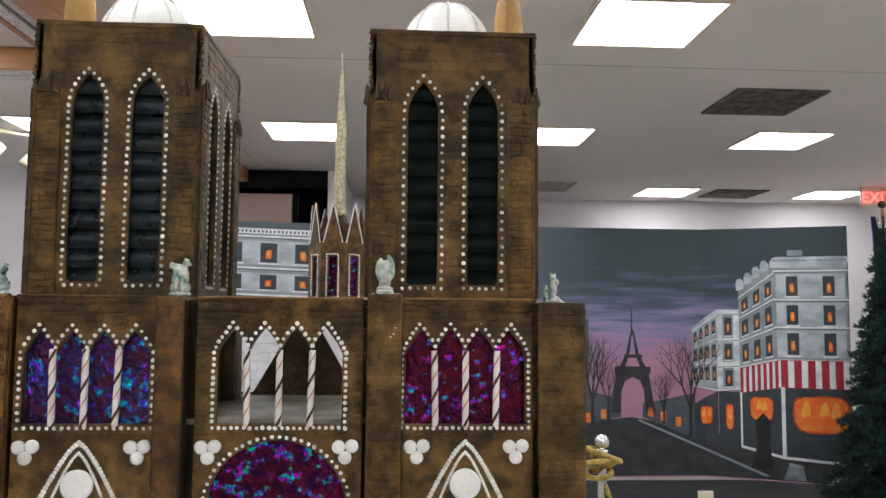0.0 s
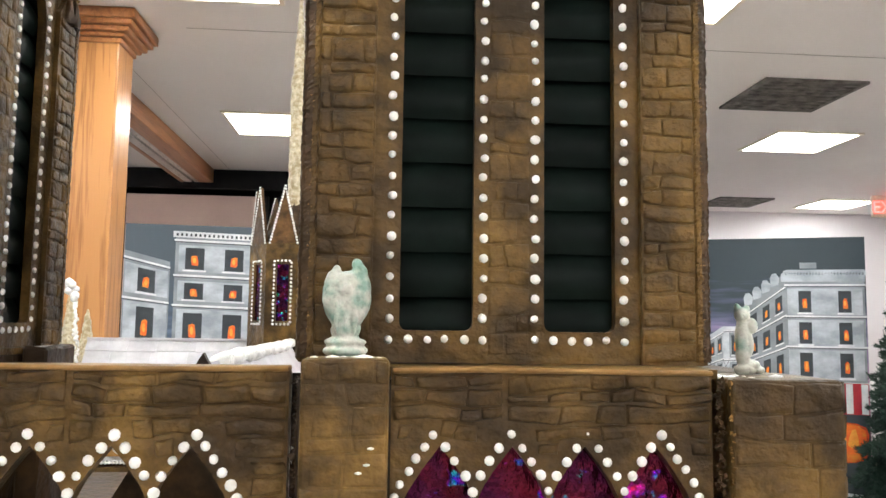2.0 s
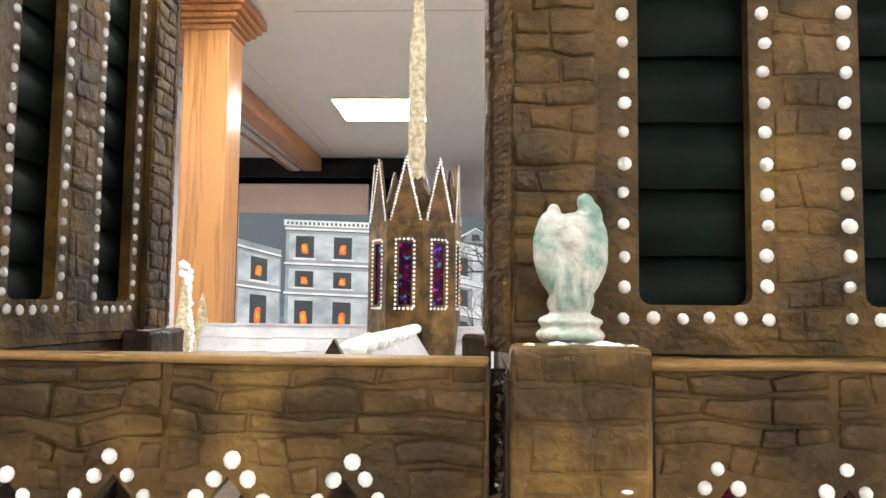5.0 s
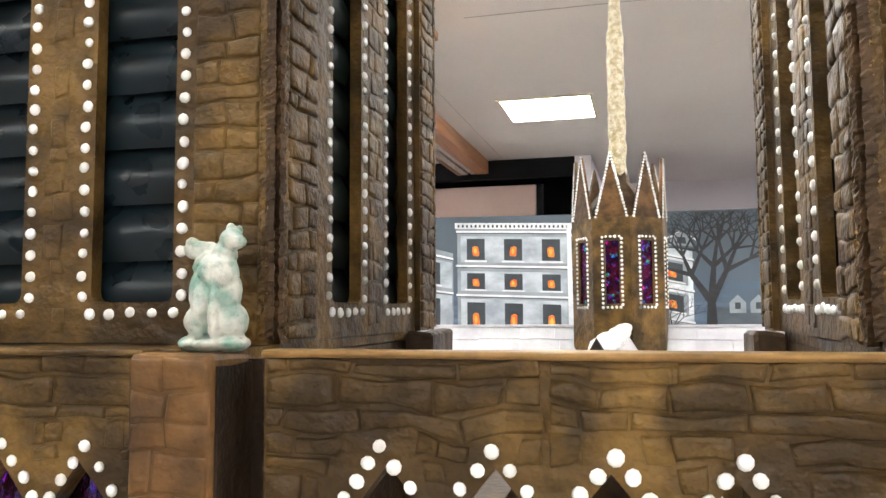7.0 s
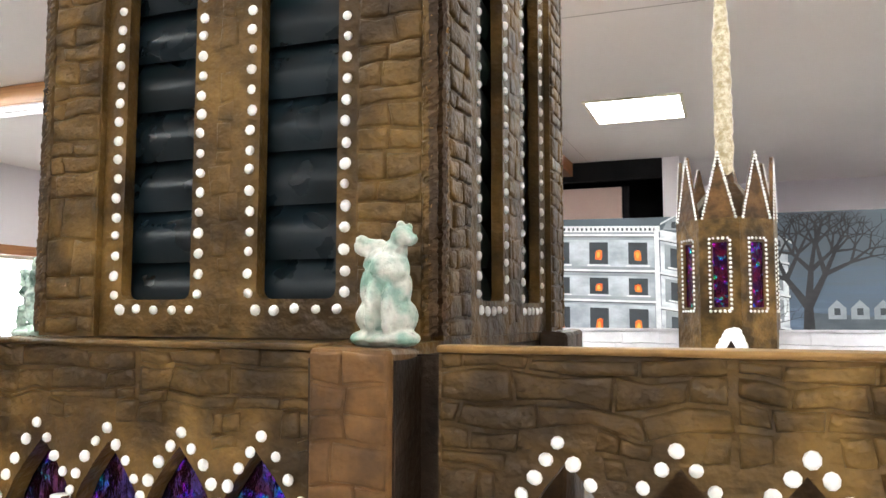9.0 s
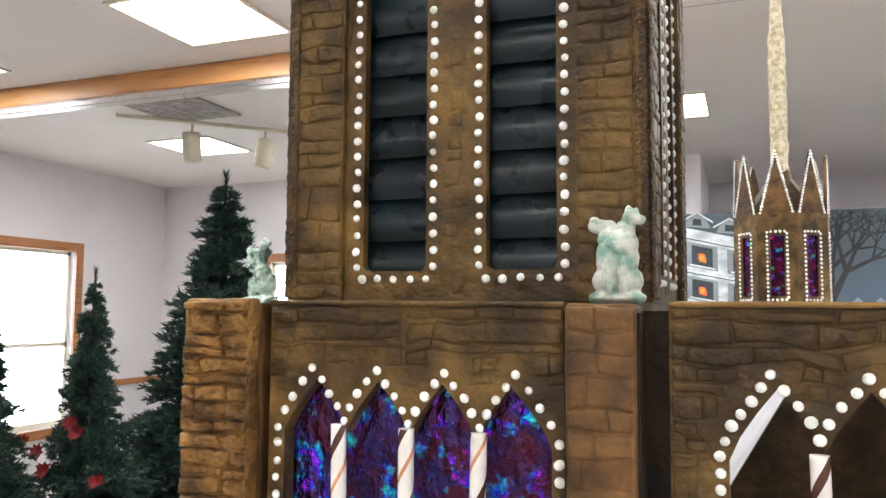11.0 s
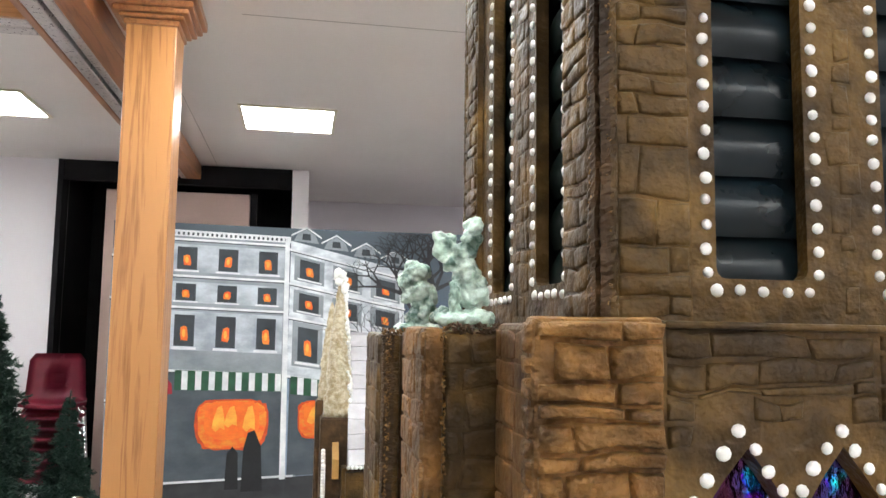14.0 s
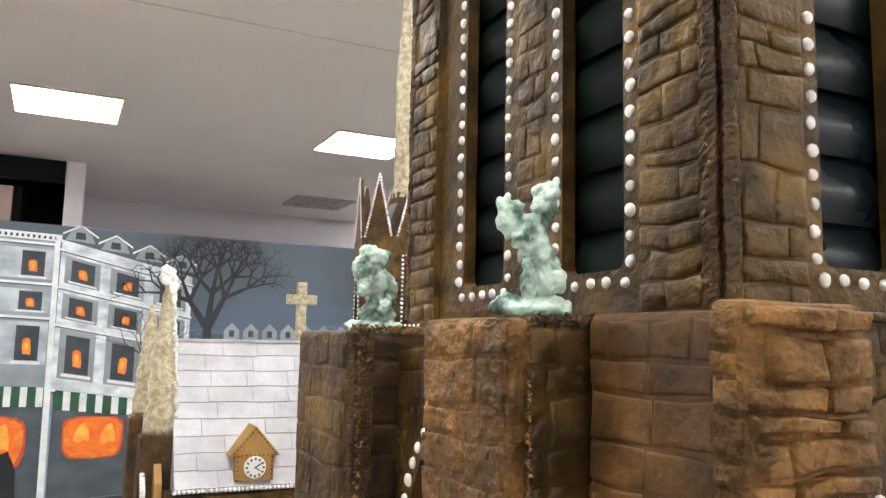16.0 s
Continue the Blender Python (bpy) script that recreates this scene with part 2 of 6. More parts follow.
MAROON = mat("maroon_plastic", (0.24, 0.020, 0.045), (0.18, 0.014, 0.034), 6, 0.38, bump=0.08, fine=250, vary=0.08)
CHROME = mat("chrome", (0.80, 0.80, 0.80), (0.70, 0.70, 0.70), 10, 0.12, metal=1.0, grain=0.03)
ROPE = mat("gold_rope", (0.50, 0.36, 0.08), (0.28, 0.19, 0.04), 60, 0.5, bump=0.8, fine=250, dist=0.003)
TABLE_CLOTH = mat("table_cloth", (0.05, 0.05, 0.055), (0.03, 0.03, 0.035), 10, 0.9)
VENT_DARK = mat("dusty_vent", (0.20, 0.185, 0.165), (0.07, 0.062, 0.055), 14, 0.8, grain=0.3)
VENT_PALE = mat("pale_vent", (0.52, 0.49, 0.46), (0.34, 0.31, 0.29), 14, 0.8, grain=0.2)
LAMP_ON = lamp_mat("lamp_diffuser", (0.96, 0.985, 0.95), LAMP_STRENGTH)
EXIT_RED = lamp_mat("exit_red", (1.0, 0.05, 0.04), 2.5)
JOINT = mat("ceiling_joint", (0.46, 0.42, 0.39), (0.40, 0.36, 0.33), 4, 0.9)
GROUND_OUT = mat("concrete_outside", (0.55, 0.54, 0.52), (0.45, 0.44, 0.42), 2, 0.9)
FLAG_BLUE = mat("flag_blue", (0.02, 0.03, 0.12), (0.015, 0.02, 0.09), 10, 0.8)
FLAG_RED = mat("flag_red", (0.42, 0.02, 0.03), (0.32, 0.015, 0.02), 10, 0.8)
FLAG_WHITE = mat("flag_white", (0.75, 0.72, 0.68), (0.65, 0.62, 0.58), 10, 0.8)

# ---- building helpers ----


def thing(name, base=(0, 0, 0), label="", category="", group="", kind=""):
    ob = new(name)
    ob.location = base
    ob.empty_display_size = 0.05
    return tagged(ob, label, category, group, kind)


def under(ob, parent):
    """Parents ob, whose mesh is in world metres, without moving it."""
    if parent is not None:
        ob.parent = parent
        if parent.parent is None:
            ob.matrix_parent_inverse = parent.matrix_basis.inverted()
    return ob


def raw(name, verts, faces, mats, parent=None, label="", smooth=False, idx=None):
    me = bpy.data.meshes.new(name)
    me.from_pydata([tuple(v) for v in verts], [], faces)
    for m in mats if isinstance(mats, (list, tuple)) else [mats]:
        me.materials.append(m)
    if idx is not None:
        me.polygons.foreach_set("material_index", idx)
    if smooth:
        me.polygons.foreach_set("use_smooth", [True] * len(me.polygons))
    me.update()
    ob = under(new(name, me), parent)
    if label:
        ob["label"] = label
    return ob


def part(name, bm, mats, parent=None, label="", smooth=False):
    me = bpy.data.meshes.new(name)
    bmesh.ops.recalc_face_normals(bm, faces=bm.faces[:])
    bm.to_mesh(me)
    bm.free()
    for m in mats if isinstance(mats, (list, tuple)) else [mats]:
        me.materials.append(m)
    if smooth:
        me.polygons.foreach_set("use_smooth", [True] * len(me.polygons))
    ob = under(new(name, me), parent)
    if label:
        ob["label"] = label
    return ob


def add_box(bm, x0, x1, y0, y1, z0, z1, bevel=0.0, seg=1):
    r = bmesh.ops.create_cube(bm, size=1.0)
    vs = r["verts"]
    for v in vs:
        v.co = Vector(((x0 + x1) / 2 + v.co.x * (x1 - x0), (y0 + y1) / 2 + v.co.y * (y1 - y0), (z0 + z1) / 2 + v.co.z * (z1 - z0)))
    if bevel:
        es = list({e for v in vs for e in v.link_edges})
        bmesh.ops.bevel(bm, geom=es, offset=bevel, segments=seg, affect="EDGES", profile=0.5)
    return bm


def box(x0, x1, y0, y1, z0, z1, bevel=0.0, seg=1):
    return add_box(bmesh.new(), x0, x1, y0, y1, z0, z1, bevel, seg)


def roughened(bm, cuts, amount, scale, seed=0.0):
    """Subdivides a form and pushes it about a little, for hand-made, baked edges."""
    bmesh.ops.subdivide_edges(bm, edges=bm.edges[:], cuts=cuts, use_grid_fill=True)
    for v in bm.verts:
        v.co += noise.noise_vector(v.co * scale + Vector((seed, seed, seed))) * amount
    return bm


def lathe(profile, segs=16, centre=(0, 0, 0), bm=None):
    """A turned form about the vertical through centre, from (radius, height) pairs."""
    bm = bm or bmesh.new()
    c = Vector(centre)
    rings = []
    for r, z in profile:
        rings.append([bm.verts.new(c + Vector((r * math.cos(a), r * math.sin(a), z))) for a in [2 * math.pi * k / segs for k in range(segs)]])
    for a, b in zip(rings, rings[1:]):
        for k in range(segs):
            bm.faces.new((a[k], a[(k + 1) % segs], b[(k + 1) % segs], b[k]))
    bm.faces.new(rings[0][::-1])
    bm.faces.new(rings[-1])
    return bm


def tube(points, radius, name, material, parent=None, label="", res=3, cyclic=False):
    cu = bpy.data.curves.new(name, "CURVE")
    cu.dimensions, cu.bevel_depth, cu.bevel_resolution, cu.use_fill_caps = "3D", radius, res, True
    sp = cu.splines.new("POLY")
    sp.points.add(len(points) - 1)
    for p, q in zip(sp.points, points):
        p.co = (*q, 1)
    sp.use_cyclic_u = cyclic
    cu.materials.append(material)
    ob = under(new(name, cu), parent)
    if label:
        ob["label"] = label
    return ob


def slab(to3d, outer, holes, d0, d1):
    """A plate between the depths d0 and d1 with holes cut through; to3d maps (u, v, depth) into the world."""
    loops = [outer, *holes]
    flat = [p for l in loops for p in l]
    tris = tessellate_polygon([[Vector((u, v, 0)) for u, v in l] for l in loops])
    n = len(flat)
    verts = [to3d(u, v, d1) for u, v in flat] + [to3d(u, v, d0) for u, v in flat]
    faces = [tuple(t) for t in tris] + [tuple(n + i for i in reversed(t)) for t in tris]
    s = 0
    for l in loops:
        k = len(l)
        faces += [(s + i, s + (i + 1) % k, n + s + (i + 1) % k, n + s + i) for i in range(k)]
        s += k
    bm = bmesh.new()
    vs = [bm.verts.new(v) for v in verts]
    for f in faces:
        try:
            bm.faces.new([vs[i] for i in f])
        except ValueError:
            pass
    return bm


def resample(pts, step, closed=True):
    """Points at even steps along an outline."""
    loop = pts + pts[:1] if closed else pts
    lens = [math.dist(a, b) for a, b in zip(loop, loop[1:])]
    total = sum(lens)
    n = max(2, round(total / step))
    out, i, acc = [], 0, 0.0
    for k in range(n if closed else n + 1):
        s = min(total * k / n, total - 1e-9)
        while s > acc + lens[i]:
            acc += lens[i]
            i += 1
        f = (s - acc) / lens[i]
        out.append(tuple(p + (q - p) * f for p, q in zip(loop[i], loop[i + 1])))
    return out


def lancet(c, hw, zb, zs, za, n=7, pw=1.9, rb=0.0):
    """A tall pointed opening: centre, half width, bottom, spring, apex and the rounding of its lower corners."""
    s = [i / n for i in range(n + 1)]
    right = [(c + hw * (1 - k ** pw), zs + (za - zs) * k) for k in s]
    left = [(2 * c - u, v) for u, v in reversed(right[:-1])]
    if rb:
        turn = [(rb * math.sin(a), rb * (1 - math.cos(a))) for a in (0.0, 0.52, 1.05, 1.57)]
        foot = [(c + hw - rb + u, zb + v) for u, v in turn]
        return [(2 * c - foot[0][0], zb)] + foot + right + left + [(2 * c - u, v) for u, v in foot[:0:-1]]
    return [(c - hw, zb), (c + hw, zb)] + right + left


def arcade(x0, x1, zb, zs, zv, za, n=4):
    """Four pointed lights side by side, as one outline with valleys between them."""
    w = (x1 - x0) / (n + 0.13)
    out = [(x0, zb), (x1, zb), (x1, zs)]
    for k in range(n - 1, -1, -1):
        xl = x0 + (k + 0.065) * w
        xc, xr = xl + 0.5 * w, xl + w
        xl, xr = x0 if k == 0 else xl, x1 if k == n - 1 else xr
        zr = zs if k == n - 1 else zv
        zl = zs if k == 0 else zv
        for s in (0.33, 0.66, 1.0):
            out.append((xr + (xc - xr) * s ** 1.3, zr + (za - zr) * s))
        for s in (0.66, 0.33, 0.0):
            out.append((xl + (xc - xl) * s ** 1.3, zl + (za - zl) * s))
    return out


def piped(outline, corners, step):
    """Places for drops along a closed outline, with one at every corner named by its index."""
    out = []
    ks = sorted(corners) + [len(outline)]
    ring = outline + outline[:1]
    for i, j in zip(ks, ks[1:]):
        out += resample(ring[i:j + 1], step, closed=False)[:-1]
    return out


def inside(p, poly):
    x, y = p
    hit = False
    for (x0, y0), (x1, y1) in zip(poly, poly[1:] + poly[:1]):
        if (y0 > y) != (y1 > y) and x < (x1 - x0) * (y - y0) / (y1 - y0) + x0:
            hit = not hit
    return hit


def frame3(o, U, N):
    """A map from (u along U, height z, depth along the outward N) to the world."""
    o, U, N = Vector(o), Vector(U), Vector(N)
    return lambda u, v, d: Vector((o.x + U.x * u + N.x * d, o.y + U.y * u + N.y * d, v + N.z * d))


def drop_mesh(r, segs=9):
    prof = [(0.98, -0.1), (1.04, 0.22), (0.90, 0.52), (0.58, 0.74), (0.20, 0.84)]
    bm = lathe([(r * a, r * b) for a, b in prof], segs)
    me = bpy.data.meshes.new("icing_dot")
    bm.to_mesh(me)
    bm.free()
    me.materials.append(ICING)
    me.polygons.foreach_set("use_smooth", [True] * len(me.polygons))
    return me


DROPS = {r: drop_mesh(r * 0.98) for r in (0.0027, 0.0025, 0.0023)}
rnd = random.Random(7)


def icing_row(parent, to3d, pts, d, r, jitter=0.0006):
    """Piped drops, one by one, along an outline on a face."""
    n = (to3d(0, 0, 1) - to3d(0, 0, 0)).normalized()
    turn = n.to_track_quat("Z", "Y")
    for u, v in pts:
        ob = new("icing_dot", DROPS[r])
        ob.parent = parent
        p = to3d(u + rnd.uniform(-jitter, jitter), v + rnd.uniform(-jitter, jitter), d)
        q = turn @ Euler((rnd.uniform(-0.15, 0.15), rnd.uniform(-0.15, 0.15), rnd.uniform(0, 6))).to_quaternion()
        s = rnd.uniform(0.86, 1.14)
        ob.matrix_basis = Matrix.LocRotScale(p, q, (s * rnd.uniform(0.9, 1.12), s, rnd.uniform(0.85, 1.1)))


def bricks(parent, to3d, u0, u1, v0, v1, row, length, d, proud, material, holes=(), gap=0.0011, wobble=0.0030, seed=1, name="brick"):
    """Courses of soft, uneven embossed bricks on a face, each one a cushion with rounded edges."""
    rg = random.Random(seed)
    pillow = material is GINGER_PALE
    if not pillow:
        proud *= 0.58
    rows = max(1, round((v1 - v0) / row))
    vs = [v0 + (v1 - v0) * k / rows for k in range(rows + 1)]
    vs = [vs[0]] + [v + rg.uniform(-0.25, 0.25) * row for v in vs[1:-1] if pillow or rg.random() > 0.02] + [vs[-1]]
    rows = len(vs) - 1
    for k in range(rows):
        u = u0 - (rg.uniform(0.2, 0.8) * length if length < (u1 - u0) else 0)
        todo = []
        while u < u1 - 1e-6:
            w = length * rg.uniform(0.6, 1.7)
            a, b = max(u, u0), min(u + w, u1)
            u += w
            if u1 - b < length * 0.3:
                b, u = u1, u1
            if b - a >= 0.0065:
                todo.append((a, b))
        while todo:
            a, b = todo.pop()
            g = [0.0012] * 4 if pillow else [gap * s * rg.choice((0.25, 0.45, 0.7, 1.1)) for s in (1.3, 1.3, 0.7, 0.7)]
            lo, hi = vs[k] + g[0] / 2, vs[k + 1] - g[1] / 2
            a, b = a + g[2] / 2, b - g[3] / 2
            c = ((a + b) / 2, (lo + hi) / 2)
            corners = [(a, lo), (b, lo), (b, hi), (a, hi), c, (c[0], hi), (c[0], lo)]
            if any(inside(p, h) for h in holes for p in corners):
                if b - a > 0.014:
                    todo += [(a - gap / 2, c[0]), (c[0], b + gap / 2)]
                continue
            up = proud * (rg.uniform(0.65, 1.25) if pillow else rg.uniform(0.82, 1.12))
            e, e2 = min(0.0011, (hi - lo) * 0.2), min(0.0030, (hi - lo) * 0.34)
            verts = []
            for ins, h in ((0.0, -0.0008), (e * 0.45, up * 0.70), (e2 * 0.5, up), (e2 * 0.95, up * 1.04)) if pillow else ((0.0, -0.0008), (e * 0.35, up * 0.60), (e2 * 0.40, up * 0.95), (e2 * 0.95, up * 1.03)):
                ring = [(a + ins, lo + ins), (c[0], lo + ins), (b - ins, lo + ins), (b - ins, hi - ins), (c[0], hi - ins), (a + ins, hi - ins)]
                for p, q in ring:
                    nv = noise.noise_vector(Vector((p * 55, q * 70, seed * 3.1))) * wobble
                    n2 = noise.noise(Vector((p * 130, q * 130, seed * 1.7))) * up * (0.45 if pillow else 0.40)
                    verts.append(to3d(p + (nv.x if u0 + 0.001 < p < u1 - 0.001 else 0), q + nv.y, d + h + (n2 if h > 0 else 0)))
            faces = [(i + 6 * j, (i + 1) % 6 + 6 * j, (i + 1) % 6 + 6 * (j + 1), i + 6 * (j + 1)) for j in (0, 1, 2) for i in range(6)]
            faces.append((18, 19, 20, 21, 22, 23))
            if (to3d(1, 0, 0) - to3d(0, 0, 0)).cross(Vector((0, 0, 1))).dot(to3d(0, 0, 1) - to3d(0, 0, 0)) < 0:
                faces = [f[::-1] for f in faces]
            raw(name, verts, faces, material, parent, smooth=True)


# ---- the hall ----
CEIL = 2.87


def structure(name, bm, material, label, category, smooth=False):
    return tagged(part(name, bm, material, None, smooth=smooth), label, category, kind="structure")


structure("trim", box(-1.332, -1.328, 4.38, 7.60, CEIL - 0.002, CEIL - 0.0005), JOINT, "fine joint line in the ceiling board", "trim")
structure("trim", box(-0.9, 6.1, 4.195, 4.200, CEIL - 0.002, CEIL - 0.0005), JOINT, "fine cross joint line in the ceiling board", "trim")
structure("floor", box(-6.4, 6.4, -4.2, 9.6, -0.1, 0), CARPET, "pale grey-beige carpeted hall floor", "floor")
structure("ground", box(-60, 60, -60, 60, -0.3, -0.12), GROUND_OUT, "pale concrete ground outside the windows", "ground")
structure("ceiling", box(-6.4, 6.4, -4.2, 9.6, CEIL, CEIL + 0.1), CEILING, "off-white painted flat ceiling", "ceiling")
WT = 0.14


def wall_with_window(name, to3d, u0, u1, holes, label):
    bm = slab(to3d, [(u0, 0), (u1, 0), (u1, CEIL), (u0, CEIL)], holes, 0, WT)
    return structure(name, bm, WALL, label, "wall")


BACK = frame3((0, 7.65, 0), (1, 0, 0), (0, 1, 0))
LEFT = frame3((-6.24, 0, 0), (0, 1, 0), (-1, 0, 0))
WIN_B = (-4.855, -4.24, 0.56, 2.015)
WIN_L = (5.15, 6.42, 0.42, 2.06)


def rect(w):
    return [(w[0], w[2]), (w[1], w[2]), (w[1], w[3]), (w[0], w[3])]


wall_with_window("wall_north", BACK, -6.38, -2.55, [rect(WIN_B)], "pale lavender painted wall with a sash window")
wall_with_window("wall_west", LEFT, -4.2, 7.79, [rect(WIN_L)], "pale lavender painted side wall with a large window")
structure("wall_east", box(6.2, 6.34, -4.2, 9.6, 0, CEIL), WALL, "plain off-white side wall", "wall")
structure("wall_south", box(-6.38, 6.34, -4.2, -4.06, 0, CEIL), WALL, "plain off-white wall closing the hall", "wall")
structure("wall_far", box(-0.56, 6.2, 9.3, 9.44, 0, CEIL), WALL, "off-white far wall above the painted backdrop", "wall")
structure("wall_pier", box(-0.70, -0.56, 7.62, 9.44, 0, CEIL), WALL, "narrow off-white wall end", "wall")
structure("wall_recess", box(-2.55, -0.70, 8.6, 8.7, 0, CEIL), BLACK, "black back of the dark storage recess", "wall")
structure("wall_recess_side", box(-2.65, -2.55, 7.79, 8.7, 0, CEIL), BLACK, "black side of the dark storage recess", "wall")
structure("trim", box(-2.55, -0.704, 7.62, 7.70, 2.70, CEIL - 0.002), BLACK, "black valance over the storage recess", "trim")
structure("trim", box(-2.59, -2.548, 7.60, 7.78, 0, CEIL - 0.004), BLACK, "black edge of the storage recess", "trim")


def sash_window(name, to3d, w, label):
    """An oak-cased sash window: casing, sill, meeting rail and two panes."""
    u0, u1, v0, v1 = w
    win = tagged(new(name), label, "window", kind="structure")
    t = 0.085
    for nm, (a, b, c, d) in (("window_frame", (u0 - t, u0, v0 - t, v1 + t)), ("window_frame", (u1, u1 + t, v0 - t, v1 + t)),
                             ("window_frame", (u0, u1, v1, v1 + t)), ("window_sill", (u0, u1, v0 - t, v0))):
        bm = slab(to3d, [(a, c), (b, c), (b, d), (a, d)], [], -0.025 if nm == "window_frame" else -0.05, 0.0)
        part(nm, bm, OAK_Y_SHADED, win)
    m = (v0 + v1) / 2 - 0.06
    for a, b, c, d in ((u0, u1, m - 0.02, m + 0.02), (u0, u0 + 0.035, v0, v1), (u1 - 0.035, u1, v0, v1), (u0, u1, v1 - 0.035, v1), (u0, u1, v0, v0 + 0.05)):
        part("sash_bar", slab(to3d, [(a, c), (b, c), (b, d), (a, d)], [], 0.05, 0.08), CREAM, win)
    return win


OUTSIDE = lamp_mat("overcast_glare", (0.93, 0.97, 1.0), 5.0)
structure("backdrop", box(-9.0, -2.0, 10.6, 10.65, -0.1, 4.5), OUTSIDE, "bright overcast daylight outside", "sky")
structure("backdrop", box(-9.3, -9.25, 1.0, 10.5, -0.1, 4.5), OUTSIDE, "bright overcast daylight outside the side wall", "sky")
sash_window("window_1", BACK, WIN_B, "oak-cased sash window with bright daylight behind")
sash_window("window_2", LEFT, WIN_L, "large oak-cased window with bright daylight behind")
structure("trim", box(-6.23, -4.95, 7.615, 7.648, 0.74, 0.80, 0.006), OAK_X, "oak chair rail along the wall", "trim")
structure("trim", box(-6.237, -6.205, 6.52, 7.61, 0.74, 0.80, 0.006), OAK_Y_SHADED, "oak chair rail along the side wall", "trim")

# oak-faced partition header with the folding wall's track below it
hx = thing("partition_header", (-3.9, 3.9, CEIL), "oak-faced ceiling header with white metal track", "beam", kind="structure")
part("beam", box(-6.2, -1.748, 4.125, 4.15, 2.75, CEIL - 0.002, 0.004), OAK_X, hx)
for y in (4.153, 4.245):
    part("track_rail", box(-6.2, -1.748, y, y + 0.085, 2.748, CEIL - 0.003, 0.006), TRACK_WHITE, hx)
hy = thing("partition_header", (-1.5, 5.8, CEIL), "oak ceiling header, coloured dark for shade, with white metal track", "beam", kind="structure")
part("beam", box(-1.580, -1.462, -4.05, 7.60, 2.745, CEIL - 0.002, 0.004), OAK_Y_SHADED, hy)
part("edge_board", box(-1.745, -1.712, -4.05, 7.60, 2.742, CEIL - 0.002, 0.003), OAK_Y_SHADED, hy)
part("groove", box(-1.7115, -1.5805, -4.05, 7.60, 2.785, CEIL - 0.003), BLACK, hy)
for x0, x1 in ((-1.711, -1.645), (-1.623, -1.581)):
    part("track_rail", box(x0, x1, -4.05, 7.60, 2.746, 2.784, 0.004), TRACK_WHITE, hy)

# oak post with a moulded capital
post = thing("oak_post", (-1.22, 4.16, 0), "square golden oak post with a moulded capital", "post", kind="structure")
part("shaft", box(-1.345, -1.145, 4.06, 4.26, 0, 2.745, 0.006, 2), OAK, post)
cap = bmesh.new()
for k, (e, z0, z1) in enumerate(((0.010, 2.735, 2.76), (0.028, 2.76, 2.777), (0.048, 2.777, 2.80), (0.068, 2.80, 2.825), (0.085, 2.825, 2.868))):
    add_box(cap, -1.345 - e, -1.145 + e, 4.06 - e, 4.26 + e, z0, z1, 0.004)
part("capital", cap, OAK_Y_SHADED, post)

# black-backed storage: tall pinkish panel behind the backdrop
panel = thing("folded_partition", (-1.57, 7.8, 0), "tall pinkish-beige folded partition panel in the recess", "partition")
part("panel", box(-2.24, -1.06, 7.74, 7.80, 0, 2.655, 0.006), PINKISH, panel)
part("edge", box(-1.055, -1.0, 7.74, 7.82, 0, 2.66), BLACK, panel)


def ceiling_light(x, y):
    o = thing("ceiling_light", (x, y, CEIL), "square recessed fluorescent ceiling light, switched on", "light", "ceiling lights")
    h = 0.305
    bm = bmesh.new()
    for a, b, c, d in ((-h, h, -h, -h + 0.022), (-h, h, h - 0.022, h), (-h, -h + 0.022, -h + 0.022, h - 0.022), (h - 0.022, h, -h + 0.022, h - 0.022)):
        add_box(bm, x + a, x + b, y + c, y + d, CEIL - 0.012, CEIL - 0.001)
    part("frame", bm, CREAM, o)
    part("diffuser", box(x - h + 0.022, x + h - 0.022, y - h + 0.022, y + h - 0.022, CEIL - 0.008, CEIL - 0.003), LAMP_ON, o)
    return o


first_light = ceiling_light(-0.72, 5.93)
for gx in (-4.42, -2.55, -0.72, 1.15, 2.97, 4.85):
    for gy in (-3.62, -1.25, 1.15, 3.56, 5.93, 8.58):
        if (gy == 8.58 and gx < 2) or (gx == -0.72 and gy == 5.93) or (gx == -4.42 and gy < 3):
            continue
        copy_thing(first_light, Matrix.Translation((gx, gy, CEIL)))


def ceiling_vent(x, y, finish):
    o = thing("ceiling_vent", (x, y, CEIL), "dusty grey square ceiling air vent" if finish is VENT_DARK else "pale grey square ceiling air vent", "vent", "ceiling vents")
    h = 0.29
    bm = bmesh.new()
    for a, b, c, d in ((-h, h, -h, -h + 0.03), (-h, h, h - 0.03, h), (-h, -h + 0.03, -h + 0.03, h - 0.03), (h - 0.03, h, -h + 0.03, h - 0.03)):
        add_box(bm, x + a, x + b, y + c, y + d, CEIL - 0.016, CEIL - 0.001)
    part("frame", bm, finish, o)
    part("backing", box(x - h + 0.03, x + h - 0.03, y - h + 0.03, y + h - 0.03, CEIL - 0.005, CEIL - 0.002), finish, o)
    for k in range(9):
        yy = y - h + 0.05 + k * 0.058
        bm = box(x - h + 0.03, x + h - 0.03, yy, yy + 0.03, CEIL - 0.014, CEIL - 0.009)
        part("slat", bm, finish, o)
    return o


vent = ceiling_vent(2.32, 4.84, VENT_DARK)
copy_thing(vent, Matrix.Translation((3.75, 8.6, CEIL)))
pale_vent = ceiling_vent(-3.75, 4.85, VENT_PALE)
copy_thing(pale_vent, Matrix.Translation((1.55, 8.3, CEIL)))

